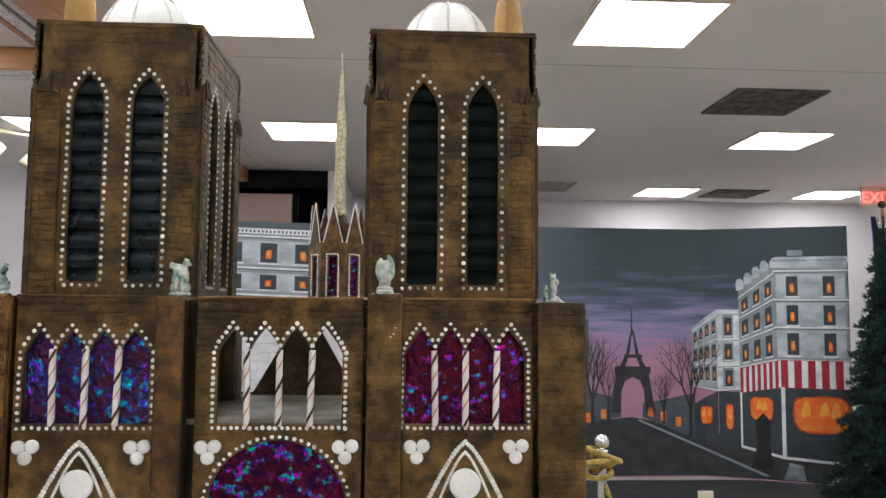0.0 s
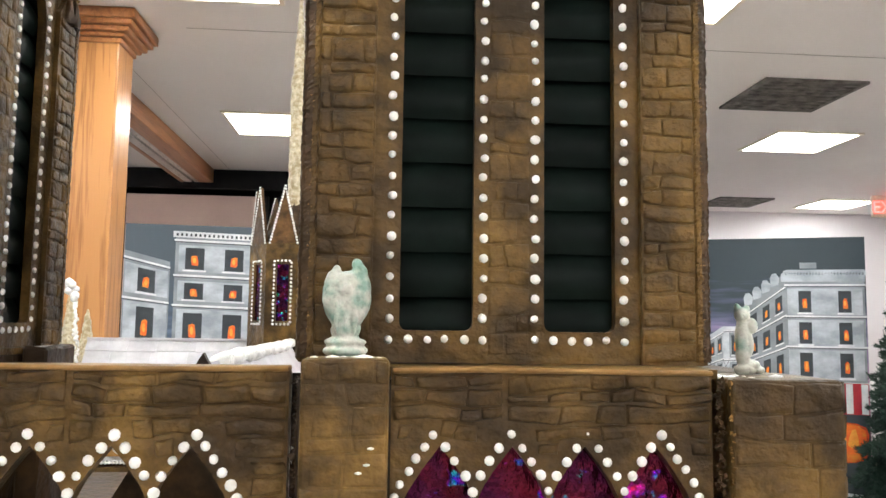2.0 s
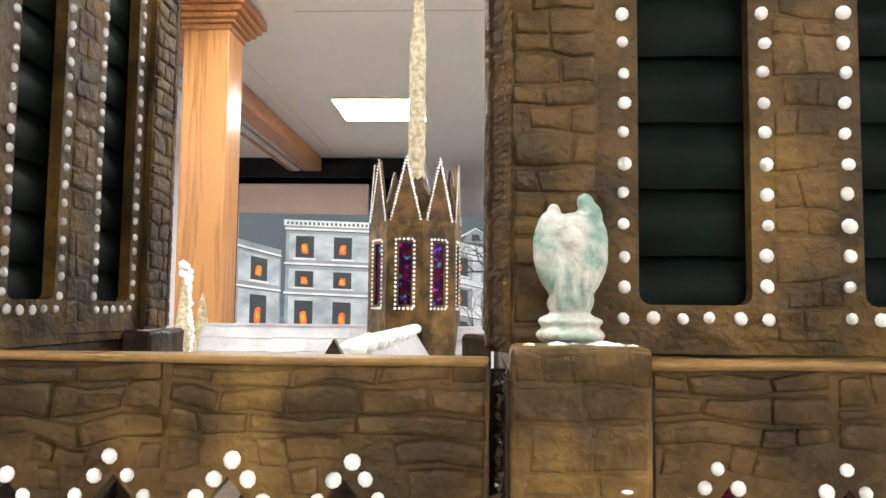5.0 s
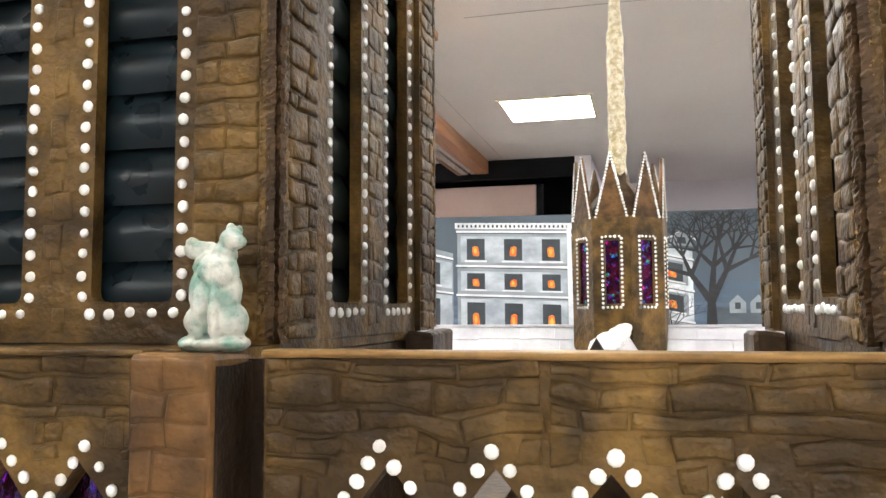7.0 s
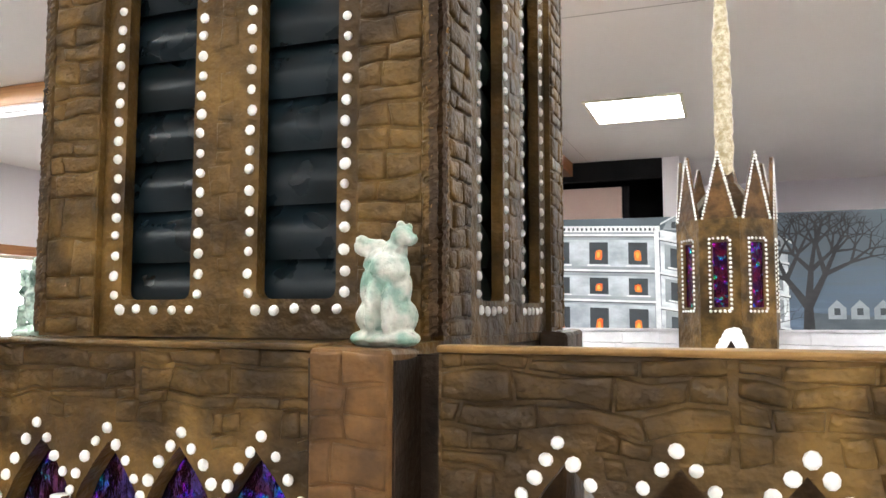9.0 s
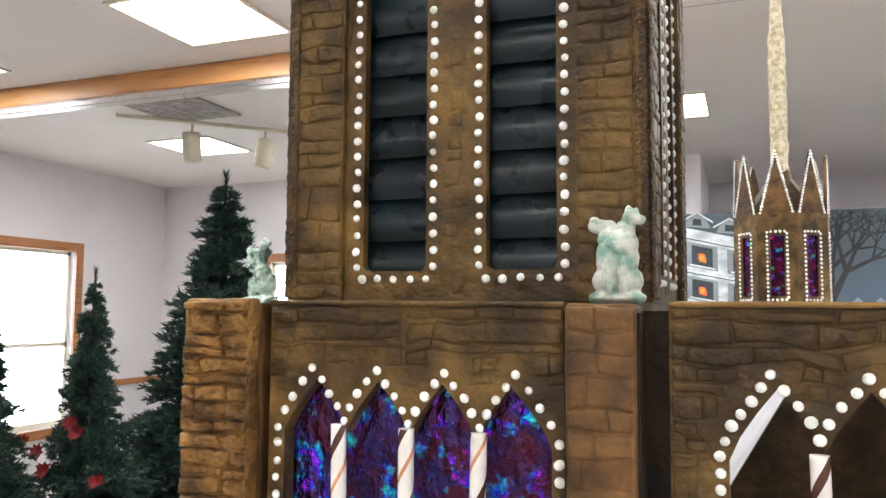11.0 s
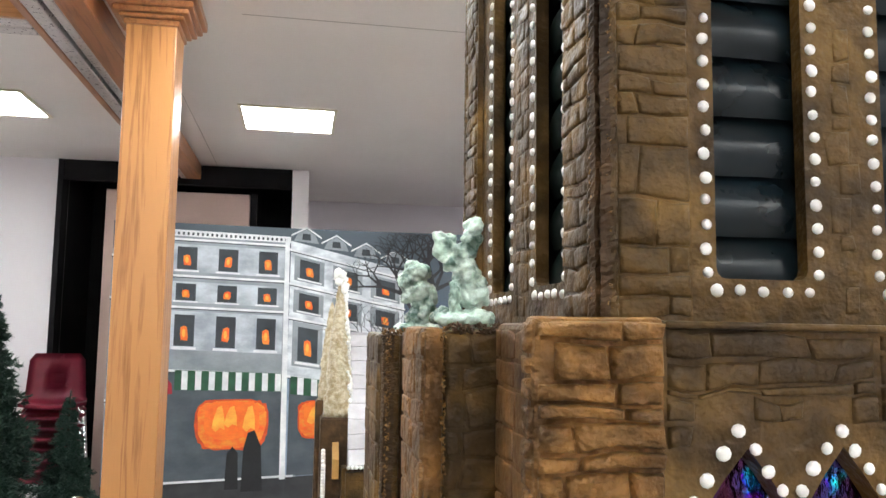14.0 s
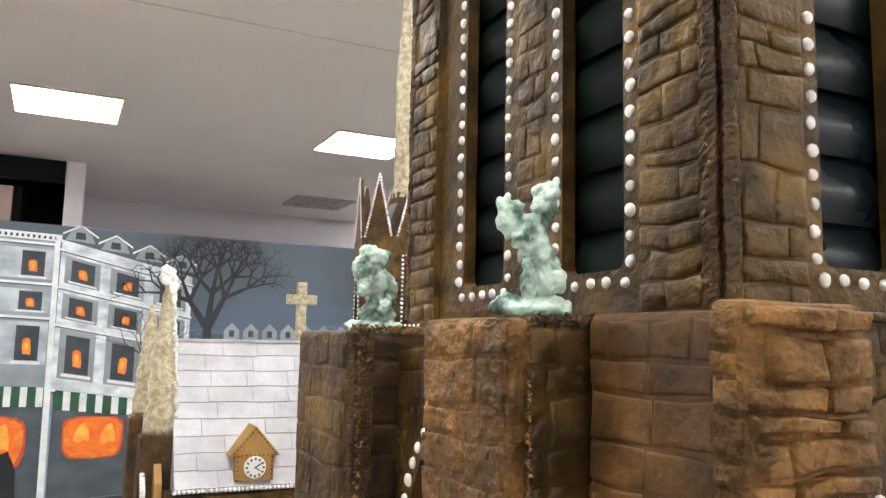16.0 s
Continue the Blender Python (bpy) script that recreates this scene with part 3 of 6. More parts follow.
# diagonal lighting track with spot heads
trk = thing("track_light", (-3.4, 5.6, CEIL), "cream track light with cylindrical spot heads", "light")
ta, tb = Vector((-4.30, 4.70, CEIL - 0.03)), Vector((-2.56, 6.44, CEIL - 0.03))
tube([ta.lerp(tb, 0.045), ta.lerp(tb, 0.957)], 0.016, "track", CREAM, trk)
for f, tilt, turn in ((0.25, 4, 20), (0.46, 12, 200), (0.72, 36, 215), (0.852, 40, 215)):
    p = ta.lerp(tb, f)
    tube([p, p + Vector((0, 0, -0.10))], 0.010, "stem", CREAM, trk)
    bm = lathe([(0.02, 0.10), (0.062, 0.09), (0.066, 0.0), (0.066, -0.11), (0.058, -0.112), (0.05, -0.06)], 20)
    bm.transform(Matrix.Translation(p + Vector((0, 0, -0.17))) @ Euler((0, radians(-tilt), radians(turn))).to_matrix().to_4x4())
    part("spot_head", bm, CREAM, trk, smooth=True)

# exit sign on the ceiling by the far wall
ex = thing("exit_sign", (5.05, 8.0, CEIL), "white exit sign with glowing red letters", "sign")
part("housing", box(4.88, 5.22, 7.99, 8.03, CEIL - 0.22, CEIL - 0.002, 0.006), CREAM, ex)
fc = bpy.data.curves.new("letters", "FONT")
fc.body, fc.size, fc.extrude, fc.align_x = "EXIT", 0.17, 0.002, "CENTER"
fc.materials.append(EXIT_RED)
fo = under(new("letters", fc), ex)
fo.matrix_basis = pose(5.05, 7.985, CEIL - 0.175, 90, 0, 0)

tagged(part("card_sign", box(2.10, 2.21, 5.49, 5.50, 0, 0.275, 0.003), CREAM), "small white card sign standing on the floor", "sign")

# ---- painted street backdrop ----
PAINT = {}


def paint_mat(name, c, c2=None, scale=5.0):
    PAINT[name] = mat("paint_" + name, c, c2, scale, 0.65, bump=0.15, fine=45, grain=0.14, stretch=(1, 1, 1.6))


paint_mat("slate", (0.085, 0.105, 0.125), (0.055, 0.07, 0.085))
paint_mat("pale", (0.53, 0.57, 0.62), (0.29, 0.32, 0.37), 5)
paint_mat("grey", (0.30, 0.33, 0.36), (0.20, 0.225, 0.25), 4)
paint_mat("white", (0.80, 0.81, 0.82), (0.60, 0.62, 0.65), 6)
paint_mat("chalk", (0.76, 0.79, 0.82), (0.40, 0.43, 0.48), 7)
paint_mat("dark", (0.045, 0.055, 0.065), (0.03, 0.036, 0.045), 6)
paint_mat("black", (0.012, 0.013, 0.015), (0.008, 0.008, 0.010), 6)
paint_mat("orange", (0.82, 0.11, 0.014), (0.80, 0.26, 0.03), 14)
paint_mat("ember", (0.72, 0.085, 0.016), (0.55, 0.06, 0.014), 12)
paint_mat("flame", (0.88, 0.20, 0.018), (0.84, 0.13, 0.014), 10)
paint_mat("yellow", (0.90, 0.45, 0.06), (0.85, 0.30, 0.04), 9)
paint_mat("green", (0.02, 0.10, 0.05), (0.015, 0.07, 0.035), 9)
paint_mat("red", (0.42, 0.02, 0.035), (0.33, 0.015, 0.03), 9)
paint_mat("road", (0.040, 0.042, 0.047), (0.022, 0.023, 0.027), 5)
paint_mat("trunk", (0.035, 0.033, 0.038), (0.02, 0.02, 0.024), 9)
paint_mat("glint", (0.40, 0.42, 0.45), (0.05, 0.053, 0.058), 4)


def sky_paint():
    """Dusk sky: slate above, violet cloud streaks, pink low down behind the iron tower."""
    m, t, b, link = nodes_of("paint_sky")
    n = t.nodes.new
    geo, sep, mp, no = n("ShaderNodeNewGeometry"), n("ShaderNodeSeparateXYZ"), n("ShaderNodeMapping"), n("ShaderNodeTexNoise")
    mp.inputs["Scale"].default_value = (1.1, 1, 12)
    link(geo.outputs["Position"], sep.inputs[0])
    link(geo.outputs["Position"], mp.inputs[0])
    link(mp.outputs[0], no.inputs["Vector"])
    no.inputs["Scale"].default_value, no.inputs["Detail"].default_value = 1.6, 5
    mad = n("ShaderNodeMath")
    mad.operation = "MULTIPLY_ADD"
    mad.inputs[1].default_value = 1.0
    link(no.outputs["Fac"], mad.inputs[0])
    link(sep.outputs["Z"], mad.inputs[2])
    r = n("ShaderNodeMapRange")
    r.inputs["From Min"].default_value, r.inputs["From Max"].default_value = 1.02, 2.82
    link(mad.outputs[0], r.inputs[0])
    pink, blue = n("ShaderNodeValToRGB"), n("ShaderNodeValToRGB")
    for ramp, stops in ((pink, ((0.1, (0.42, 0.20, 0.30)), (0.3, (0.44, 0.21, 0.33)), (0.46, (0.24, 0.20, 0.36)), (0.60, (0.085, 0.10, 0.165)), (0.74, (0.034, 0.050, 0.062)))),
                        (blue, ((0.2, (0.30, 0.38, 0.50)), (0.45, (0.14, 0.19, 0.29)), (0.58, (0.075, 0.11, 0.16)), (0.8, (0.08, 0.105, 0.13))))):
        while len(ramp.color_ramp.elements) < len(stops):
            ramp.color_ramp.elements.new(0.5)
        for e, (p, c) in zip(ramp.color_ramp.elements, stops):
            e.position, e.color = p, (*c, 1)
        link(r.outputs[0], ramp.inputs[0])
    side, mix = n("ShaderNodeMapRange"), n("ShaderNodeMix")
    side.inputs["From Min"].default_value, side.inputs["From Max"].default_value = 1.2, 1.9
    link(sep.outputs["X"], side.inputs[0])
    mix.data_type = "RGBA"
    link(side.outputs[0], mix.inputs["Factor"])
    link(blue.outputs[0], mix.inputs["A"])
    link(pink.outputs[0], mix.inputs["B"])
    link(mix.outputs["Result"], b.inputs["Base Color"])
    b.inputs["Roughness"].default_value = 0.65
    return m


def cloth_y(x):
    return float(np.interp(x, [-2.2, -0.68, 2.85, 3.98], [6.98, 7.15, 7.22, 6.76]))


mural = thing("painted_backdrop", (1.0, 7.2, 0), "large hanging canvas painted with a Paris street at dusk", "backdrop painting")
MTOP = 2.30


def daub(name, polys, colour, layer, parent=None, label=""):
    """Flat painted shapes on the canvas, from outlines in metres along and up it."""
    bm = bmesh.new()
    for poly in polys:
        bm.faces.new([bm.verts.new((x, 0, z)) for x, z in poly])
    for c in (-0.68, 2.85):
        bmesh.ops.bisect_plane(bm, geom=bm.verts[:] + bm.edges[:] + bm.faces[:], plane_co=(c, 0, 0), plane_no=(1, 0, 0))
    for v in bm.verts:
        v.co.y = cloth_y(v.co.x) - 0.0016 * layer
    for f in bm.faces:
        f.normal_update()
        if f.normal.y > 0:
            f.normal_flip()
    me = bpy.data.meshes.new(name)
    bm.to_mesh(me)
    bm.free()
    me.materials.append(PAINT[colour] if isinstance(colour, str) else colour)
    ob = under(new(name, me), parent or mural)
    if label:
        ob["label"] = label
    return ob


bm = bmesh.new()
xs = [-2.0, -1.3, -0.68, 0.2, 1.1, 2.0, 2.85, 3.4, 3.98]
for a, b in zip(xs, xs[1:]):
    for s in (0, 0.012):
        q = [(a, 0.02), (b, 0.02), (b, MTOP), (a, MTOP)]
        bm.faces.new([bm.verts.new((x, cloth_y(x) + s, z)) for x, z in (q if not s else q[::-1])])
part("canvas", bm, sky_paint(), mural, "dusk sky in slate, violet and pink paint")


def quad(x0, z0a, z1a, x1, z0b, z1b):
    return [(x0, z0a), (x1, z0b), (x1, z1b), (x0, z1a)]


def at(q, u, v):
    """A place in a face drawn in perspective; u along, v up."""
    (ax, az), (bx, bz), (cx, cz), (dx, dz) = q
    lo, hi = (ax + (bx - ax) * u, az + (bz - az) * u), (dx + (cx - dx) * u, dz + (cz - dz) * u)
    return (lo[0] + (hi[0] - lo[0]) * v, lo[1] + (hi[1] - lo[1]) * v)


def sub(q, u0, u1, v0, v1):
    return [at(q, u0, v0), at(q, u1, v0), at(q, u1, v1), at(q, u0, v1)]


def painted_house(q, wall, columns, floors, ww, lights, cornice=True, relief=True):
    """A house face in perspective with cornice, floor lines and lit windows in dark frames."""
    h = daub("painted_house", [q], "chalk" if wall == "white" else wall, 1)
    if relief:
        for (v0, v1) in floors:
            pad = 0.12 * (v1 - v0)
            daub("wall_field", [sub(q, 0.03, 0.97, v0 - pad, v1 + pad)], "pale" if wall == "grey" else wall, 2, h)
    for v0, v1 in floors:
        for k in range(columns):
            c = (k + 0.5) / columns
            if not relief:
                daub("window_surround", [sub(q, c - ww * 0.78, c + ww * 0.74, v0 - 0.16 * (v1 - v0), v1 + 0.14 * (v1 - v0))], "grey", 2, h)
            daub("window", [sub(q, c - ww / 2, c + ww / 2, v0, v1)], "dark", 3, h)
            dv = (v1 - v0)
            daub("lit_pane", [[at(q, c + ww * (a + 0.03 * math.sin(7 * c + 5 * b + k)), v0 + dv * (b + 0.02 * math.cos(9 * c + a * 20))) for a, b in ((-0.17, 0.20), (0.15, 0.18), (0.19, 0.30), (0.16, 0.62), (0.02, 0.66), (-0.16, 0.60), (-0.19, 0.40))]], lights, 4, h)
            daub("glow", [[at(q, c + ww * (0.09 * math.cos(e) - 0.01), v0 + dv * (0.42 + 0.14 * math.sin(e))) for e in [2 * math.pi * i / 8 for i in range(8)]]], "yellow", 5, h)
            daub("sill", [sub(q, c - ww * 0.62, c + ww * 0.62, v0 - dv * 0.10, v0 - dv * 0.02)], "white", 4, h)
    edges = [0.0] + [v1 + 0.045 for _, v1 in floors]
    for v in edges:
        daub("ledge", [sub(q, -0.01, 1.01, v, v + 0.016)], "white", 4, h)
        daub("ledge_shadow", [sub(q, -0.01, 1.01, v - 0.007, v)], "dark", 4, h)
    if cornice:
        daub("cornice", [sub(q, -0.02, 1.02, 0.955, 1.0)], "white", 5, h)
        for k in range(26):
            daub("dentil", [sub(q, (k + 0.15) / 26, (k + 0.6) / 26, 0.965, 0.985)], "dark", 6, h)
    return h


def awning(q, colour, stripes):
    a = daub("painted_awning", [q], colour, 6)
    daub("stripe", [sub(q, (k + 0.5) / stripes, (k + 0.95) / stripes, 0.02, 0.98) for k in range(stripes)], "white", 7, a)
    return a


def blaze(x0, x1, z0, z1, layer=5):
    """A glowing shop window in loose orange strokes."""
    rg = random.Random(int(x0 * 100))
    w, h, g = x1 - x0, z1 - z0, None
    for k, (ins, colour) in enumerate(((0.0, "ember"), (0.035, "orange"), (0.12, "flame"))):
        loop = []
        for i in range(36):
            a = 2 * math.pi * i / 36
            c, d = math.cos(a), math.sin(a)
            u = 0.5 + (0.5 - ins) * math.copysign(abs(c) ** 0.42, c) * (1.0 if d > 0 else 1 - 0.10 * abs(d))
            v = 0.5 + (0.5 - ins * 1.1) * math.copysign(abs(d) ** (0.42 if d > 0 else 0.62), d)
            loop.append((x0 + w * (u + rg.uniform(-0.012, 0.012)), z0 + h * (v + rg.uniform(-0.03, 0.03)) + (0.10 * h if k == 2 else 0)))
        o = daub("lit_shop_window" if k == 0 else "glow", [loop], colour, layer + 0.4 * k, g)
        g = g or o
    strokes, n = [], max(2, round(w / 0.17))
    for k in range(n):
        cx, top = x0 + w * (0.16 + 0.68 * (k + rg.uniform(0.2, 0.8)) / n), z0 + h * rg.uniform(0.80, 0.90)
        a, ln = w * 0.24 / n, h * rg.uniform(0.30, 0.42)
        strokes.append([(cx - a * 0.3, top), (cx - a * 0.9, top - ln * 0.5), (cx - a * 1.2, top - ln), (cx - a * 0.5, top - ln * 1.2), (cx + a * 0.2, top - ln), (cx + a, top - ln * 1.1), (cx + a * 0.9, top - ln * 0.5), (cx + a * 0.4, top + 0.03 * h)])
    daub("flame_stroke", strokes, "yellow", layer + 1.2, g)
    return g


def bare_tree(x, z0, z1, spread, seed, colour="trunk", width=0.045, forks=5):
    """A leafless painted tree: forked limbs in tapering strokes."""
    rg = random.Random(seed)
    polys = []

    def limb(p, ang, ln, w, depth):
        q = (p[0] + math.sin(ang) * ln, p[1] + math.cos(ang) * ln)
        nx, nz = math.cos(ang), -math.sin(ang)
        w2 = w * 0.60
        polys.append([(p[0] - nx * w, p[1] - nz * w), (p[0] + nx * w, p[1] + nz * w), (q[0] + nx * w2, q[1] + nz * w2), (q[0] - nx * w2, q[1] - nz * w2)])
        if depth:
            for s in (-1, 1) if depth < 4 else (-1, 0.15, 1):
                limb(q, ang * 0.75 + s * rg.uniform(0.3, 0.7) * spread, ln * rg.uniform(0.62, 0.86), w2, depth - 1)

    limb((x, z0), 0.0, (z1 - z0) * 0.25, width, forks)
    polys = [[(min(max(px, -1.98), 3.96), min(pz, MTOP - 0.01)) for px, pz in p] for p in polys]
    return daub("painted_tree", polys, colour, 7)


# ground, pavements and shop fronts
daub("painted_road", [[(-2.0, 0.03), (3.97, 0.03), (3.97, 0.22), (2.15, 0.56), (0.8, 0.42), (-0.6, 0.36), (-2.0, 0.34)]], "road", 1)
daub("painted_kerb", [[(2.2, 0.53), (3.3, 0.06), (3.36, 0.06), (2.22, 0.54)], [(-2.0, 0.335), (-0.6, 0.355), (-0.6, 0.37), (-2.0, 0.35)]], "grey", 3)
# pale shapes at the right: glare off the glossy floor, put into paint
daub("road_glint", [[(3.45, 0.04), (3.62, 0.04), (3.60, 0.17), (3.5, 0.19)], [(3.75, 0.04), (3.96, 0.04), (3.95, 0.15), (3.8, 0.16)]], "glint", 3)
# left block
painted_house(quad(-2.0, 0.95, 2.09, -1.655, 1.0, 2.0), "grey", 1, ((0.36, 0.62), (0.73, 0.9)), 0.38, "orange", cornice=False)
painted_house(quad(-1.62, 1.17, 2.25, -0.71, 1.13, 2.23), "grey", 3, ((0.18, 0.40), (0.50, 0.62), (0.72, 0.88)), 0.16, "orange")
daub("shop_front", [quad(-1.65, 0.34, 1.17, -0.69, 0.36, 1.13)], "slate", 2)
awning(quad(-1.52, 1.03, 1.18, -0.73, 1.01, 1.15), "green", 8)
daub("red_awning", [[(-1.66, 1.0), (-1.53, 1.0), (-1.54, 1.08), (-1.60, 1.14), (-1.68, 1.16)]], "red", 6)
blaze(-1.36, -0.82, 0.57, 0.95)
painted_house(quad(-0.69, 1.12, 2.2, 0.23, 1.0, 1.98), "white", 3, ((0.13, 0.38), (0.50, 0.63), (0.74, 0.88)), 0.17, "orange", cornice=False, relief=False)
daub("shop_front", [quad(-0.67, 0.36, 1.12, 0.25, 0.4, 1.02)], "slate", 2)
daub("corner_post", [[(-0.725, 0.34), (-0.68, 0.34), (-0.70, 2.23), (-0.735, 2.23)]], "white", 6)
awning(quad(-0.66, 0.99, 1.13, -0.02, 0.93, 1.05), "green", 6)
blaze(-0.60, -0.19, 0.64, 0.94)
for k in range(4):
    x = -0.57 + 0.24 * k
    z = 2.20 - 0.055 * k
    d = daub("painted_dormer", [[(x - 0.1, z), (x + 0.1, z - 0.02), (x + 0.07, z + 0.05), (x, z + 0.095), (x - 0.07, z + 0.06)]], "grey", 3)
    daub("dormer_edge", [[(x - 0.12, z + 0.035), (x, z + 0.10), (x, z + 0.115), (x - 0.12, z + 0.05)], [(x, z + 0.10), (x + 0.12, z + 0.02), (x + 0.12, z + 0.035), (x, z + 0.115)]], "white", 4, d)
    daub("dormer_light", [[(x - 0.035, z + 0.01), (x + 0.035, z + 0.005), (x + 0.03, z + 0.055), (x - 0.03, z + 0.06)]], "dark", 4, d)
bare_tree(0.36, 1.25, 2.60, 1.25, 11, width=0.05, forks=6)
bare_tree(-0.02, 1.05, 1.85, 1.0, 5, width=0.014)
row = daub("far_terrace", [[(0.34, 0.45), (1.75, 0.5), (1.75, 1.45), (0.34, 1.55)]], "slate", 1)
for k in range(7):
    x = 0.55 + k * 0.15
    daub("far_gable", [[(x - 0.06, 1.5), (x + 0.06, 1.5), (x + 0.06, 1.58), (x, 1.64), (x - 0.06, 1.58)]], "grey", 2, row)
    daub("far_light", [[(x - 0.02, 1.53), (x + 0.02, 1.53), (x + 0.02, 1.58), (x - 0.02, 1.58)]], "dark", 3, row)
# two strollers and one with an umbrella, plain dark shapes
daub("dark_figure_shape", [[(-1.13, 0.28), (-1.03, 0.28), (-1.04, 0.55), (-1.08, 0.60), (-1.12, 0.55)], [(-1.01, 0.26), (-0.85, 0.26), (-0.87, 0.60), (-0.92, 0.72), (-0.97, 0.70), (-1.0, 0.58)]], "black", 8)
daub("dark_figure_shape", [[(3.20, 0.12), (3.37, 0.12), (3.35, 0.34), (3.36, 0.55), (3.30, 0.62), (3.24, 0.55), (3.25, 0.34)]], "black", 8)
# iron tower
tower = daub("painted_iron_tower", [[(2.145, 1.30), (2.165, 1.30), (2.158, 1.56), (2.152, 1.56)],
                                    [(2.08, 1.10), (2.25, 1.10), (2.25, 1.13), (2.08, 1.13)],
                                    [(1.99, 0.955), (2.33, 0.955), (2.33, 1.02), (1.99, 1.02)]], "trunk", 3)
for s in (-1, 1):
    c = 2.16
    daub("tower_leg", [[(c + s * 0.075, 1.0), (c + s * 0.13, 1.0), (c + s * 0.075, 1.11), (c + s * 0.035, 1.11)],
                       [(c + s * 0.03, 1.12), (c + s * 0.065, 1.12), (c + s * 0.012, 1.36), (c, 1.36)],
                       [(c + s * 0.115, 0.60), (c + s * 0.21, 0.60), (c + s * 0.15, 0.97), (c + s * 0.0, 0.97), (c + s * 0.0, 0.925), (c + s * 0.07, 0.89), (c + s * 0.105, 0.80)]], "trunk", 4, tower)
# left trees and low houses by the road
lowr = daub("far_terrace", [[(1.1, 0.4), (2.05, 0.56), (2.05, 0.72), (1.75, 0.80), (1.1, 1.0)], [(2.25, 0.56), (2.75, 0.36), (2.75, 0.78), (2.25, 0.68)]], "slate", 3)
daub("far_light", [[(x, z), (x + 0.05, z - 0.01), (x + 0.05, z + 0.08), (x, z + 0.08)] for x, z in ((1.72, 0.52), (1.86, 0.55), (2.30, 0.57), (2.42, 0.53), (2.56, 0.48))], "orange", 4, lowr)
bare_tree(1.78, 0.46, 1.45, 0.6, 21, width=0.020)
bare_tree(1.93, 0.5, 1.25, 0.6, 24, width=0.014)
bare_tree(2.70, 0.38, 1.45, 0.65, 27, width=0.022)
bare_tree(2.45, 0.5, 1.05, 0.65, 29, width=0.011)
# right blocks
painted_house(quad(2.73, 0.84, 1.38, 2.95, 0.80, 1.55), "pale", 4, ((0.12, 0.30), (0.42, 0.58), (0.72, 0.88)), 0.13, "orange", cornice=False, relief=False)
painted_house(quad(2.95, 0.80, 1.55, 3.13, 0.82, 1.55), "white", 1, ((0.05, 0.25), (0.38, 0.57), (0.68, 0.9)), 0.32, "orange", cornice=False, relief=False)
daub("shop_front", [quad(2.74, 0.37, 0.68, 2.95, 0.33, 0.80), quad(2.955, 0.33, 0.80, 3.13, 0.30, 0.80)], "dark", 4)
blaze(2.80, 2.90, 0.50, 0.66)
blaze(3.01, 3.07, 0.46, 0.68)
painted_house(quad(3.13, 1.02, 1.75, 3.41, 1.09, 2.0), "grey", 3, ((0.06, 0.27), (0.38, 0.56), (0.67, 0.82)), 0.18, "orange", cornice=False, relief=False)
painted_house(quad(3.41, 1.09, 2.02, 3.97, 1.09, 2.02), "grey", 2, ((0.06, 0.27), (0.35, 0.54), (0.63, 0.82)), 0.16, "orange")
daub("parapet", [[(3.38, 1.93), (3.97, 1.93), (3.97, 2.03), (3.42, 2.03), (3.38, 1.99)]], "pale", 6)
for k in range(4):
    x, z = 3.14 + 0.065 * k, 1.76 + 0.055 * k
    daub("roof_urn", [[(x - 0.028, z - 0.04), (x + 0.028, z - 0.02), (x + 0.034, z + 0.04), (x + 0.01, z + 0.075), (x - 0.02, z + 0.07), (x - 0.035, z + 0.03)]], "pale", 6)
daub("chimney", [[(3.52, 2.04), (3.64, 2.04), (3.64, 2.09), (3.52, 2.09)]], "grey", 2)
daub("shop_front", [quad(3.13, 0.32, 1.02, 3.46, 0.24, 1.09), quad(3.46, 0.24, 1.09, 3.97, 0.21, 1.09)], "dark", 5)
daub("corner_post", [[(3.445, 0.24), (3.475, 0.24), (3.475, 0.86), (3.445, 0.86)], [(3.125, 0.31), (3.14, 0.31), (3.14, 0.8), (3.125, 0.8)]], "white", 6)
daub("base_line", [quad(3.13, 0.30, 0.325, 3.46, 0.22, 0.245), quad(3.46, 0.22, 0.245, 3.97, 0.19, 0.215)], "white", 6)
awning(quad(3.13, 0.79, 1.02, 3.45, 0.85, 1.10), "red", 7)
awning(quad(3.45, 0.85, 1.10, 3.97, 0.85, 1.10), "red", 5)
blaze(3.20, 3.38, 0.55, 0.76, 7)
blaze(3.53, 3.96, 0.46, 0.78, 7)
daub("base_line", [quad(-1.65, 0.335, 0.352, -0.62, 0.355, 0.372)], "white", 5)
# added sheet: darkens the floor here while the carpet stays pale for bounce
part("floor_cloth", box(-0.3, 4.4, 5.2, 7.14, 0.001, 0.006), PAINT["road"], mural, "dark sheet added over the pale floor")
# upright poles that carry the canvas
for x in (-1.9, 1.2, 3.9):
    tube([(x, cloth_y(x) + 0.03, 0), (x, cloth_y(x) + 0.03, MTOP)], 0.015, "pole", CREAM, mural)

# ---- display table ----
tab = thing("display_table", (-0.15, 1.9, 0), "long display table under a dark cloth", "table")
part("tabletop", box(-0.95, 0.65, 0.98, 3.05, 0.70, 0.75, 0.008), TABLE_CLOTH, tab)
for x in (-0.88, 0.58):
    for y in (1.05, 2.98):
        part("leg", box(x - 0.025, x + 0.025, y - 0.025, y + 0.025, 0, 0.70), BLACK, tab)
BASE = 0.775

# ---- gingerbread cathedral ----
church = thing("gingerbread_cathedral", (-0.15, 1.6, 0.75), "large brown gingerbread cathedral with white icing dots and candy windows", "gingerbread house")
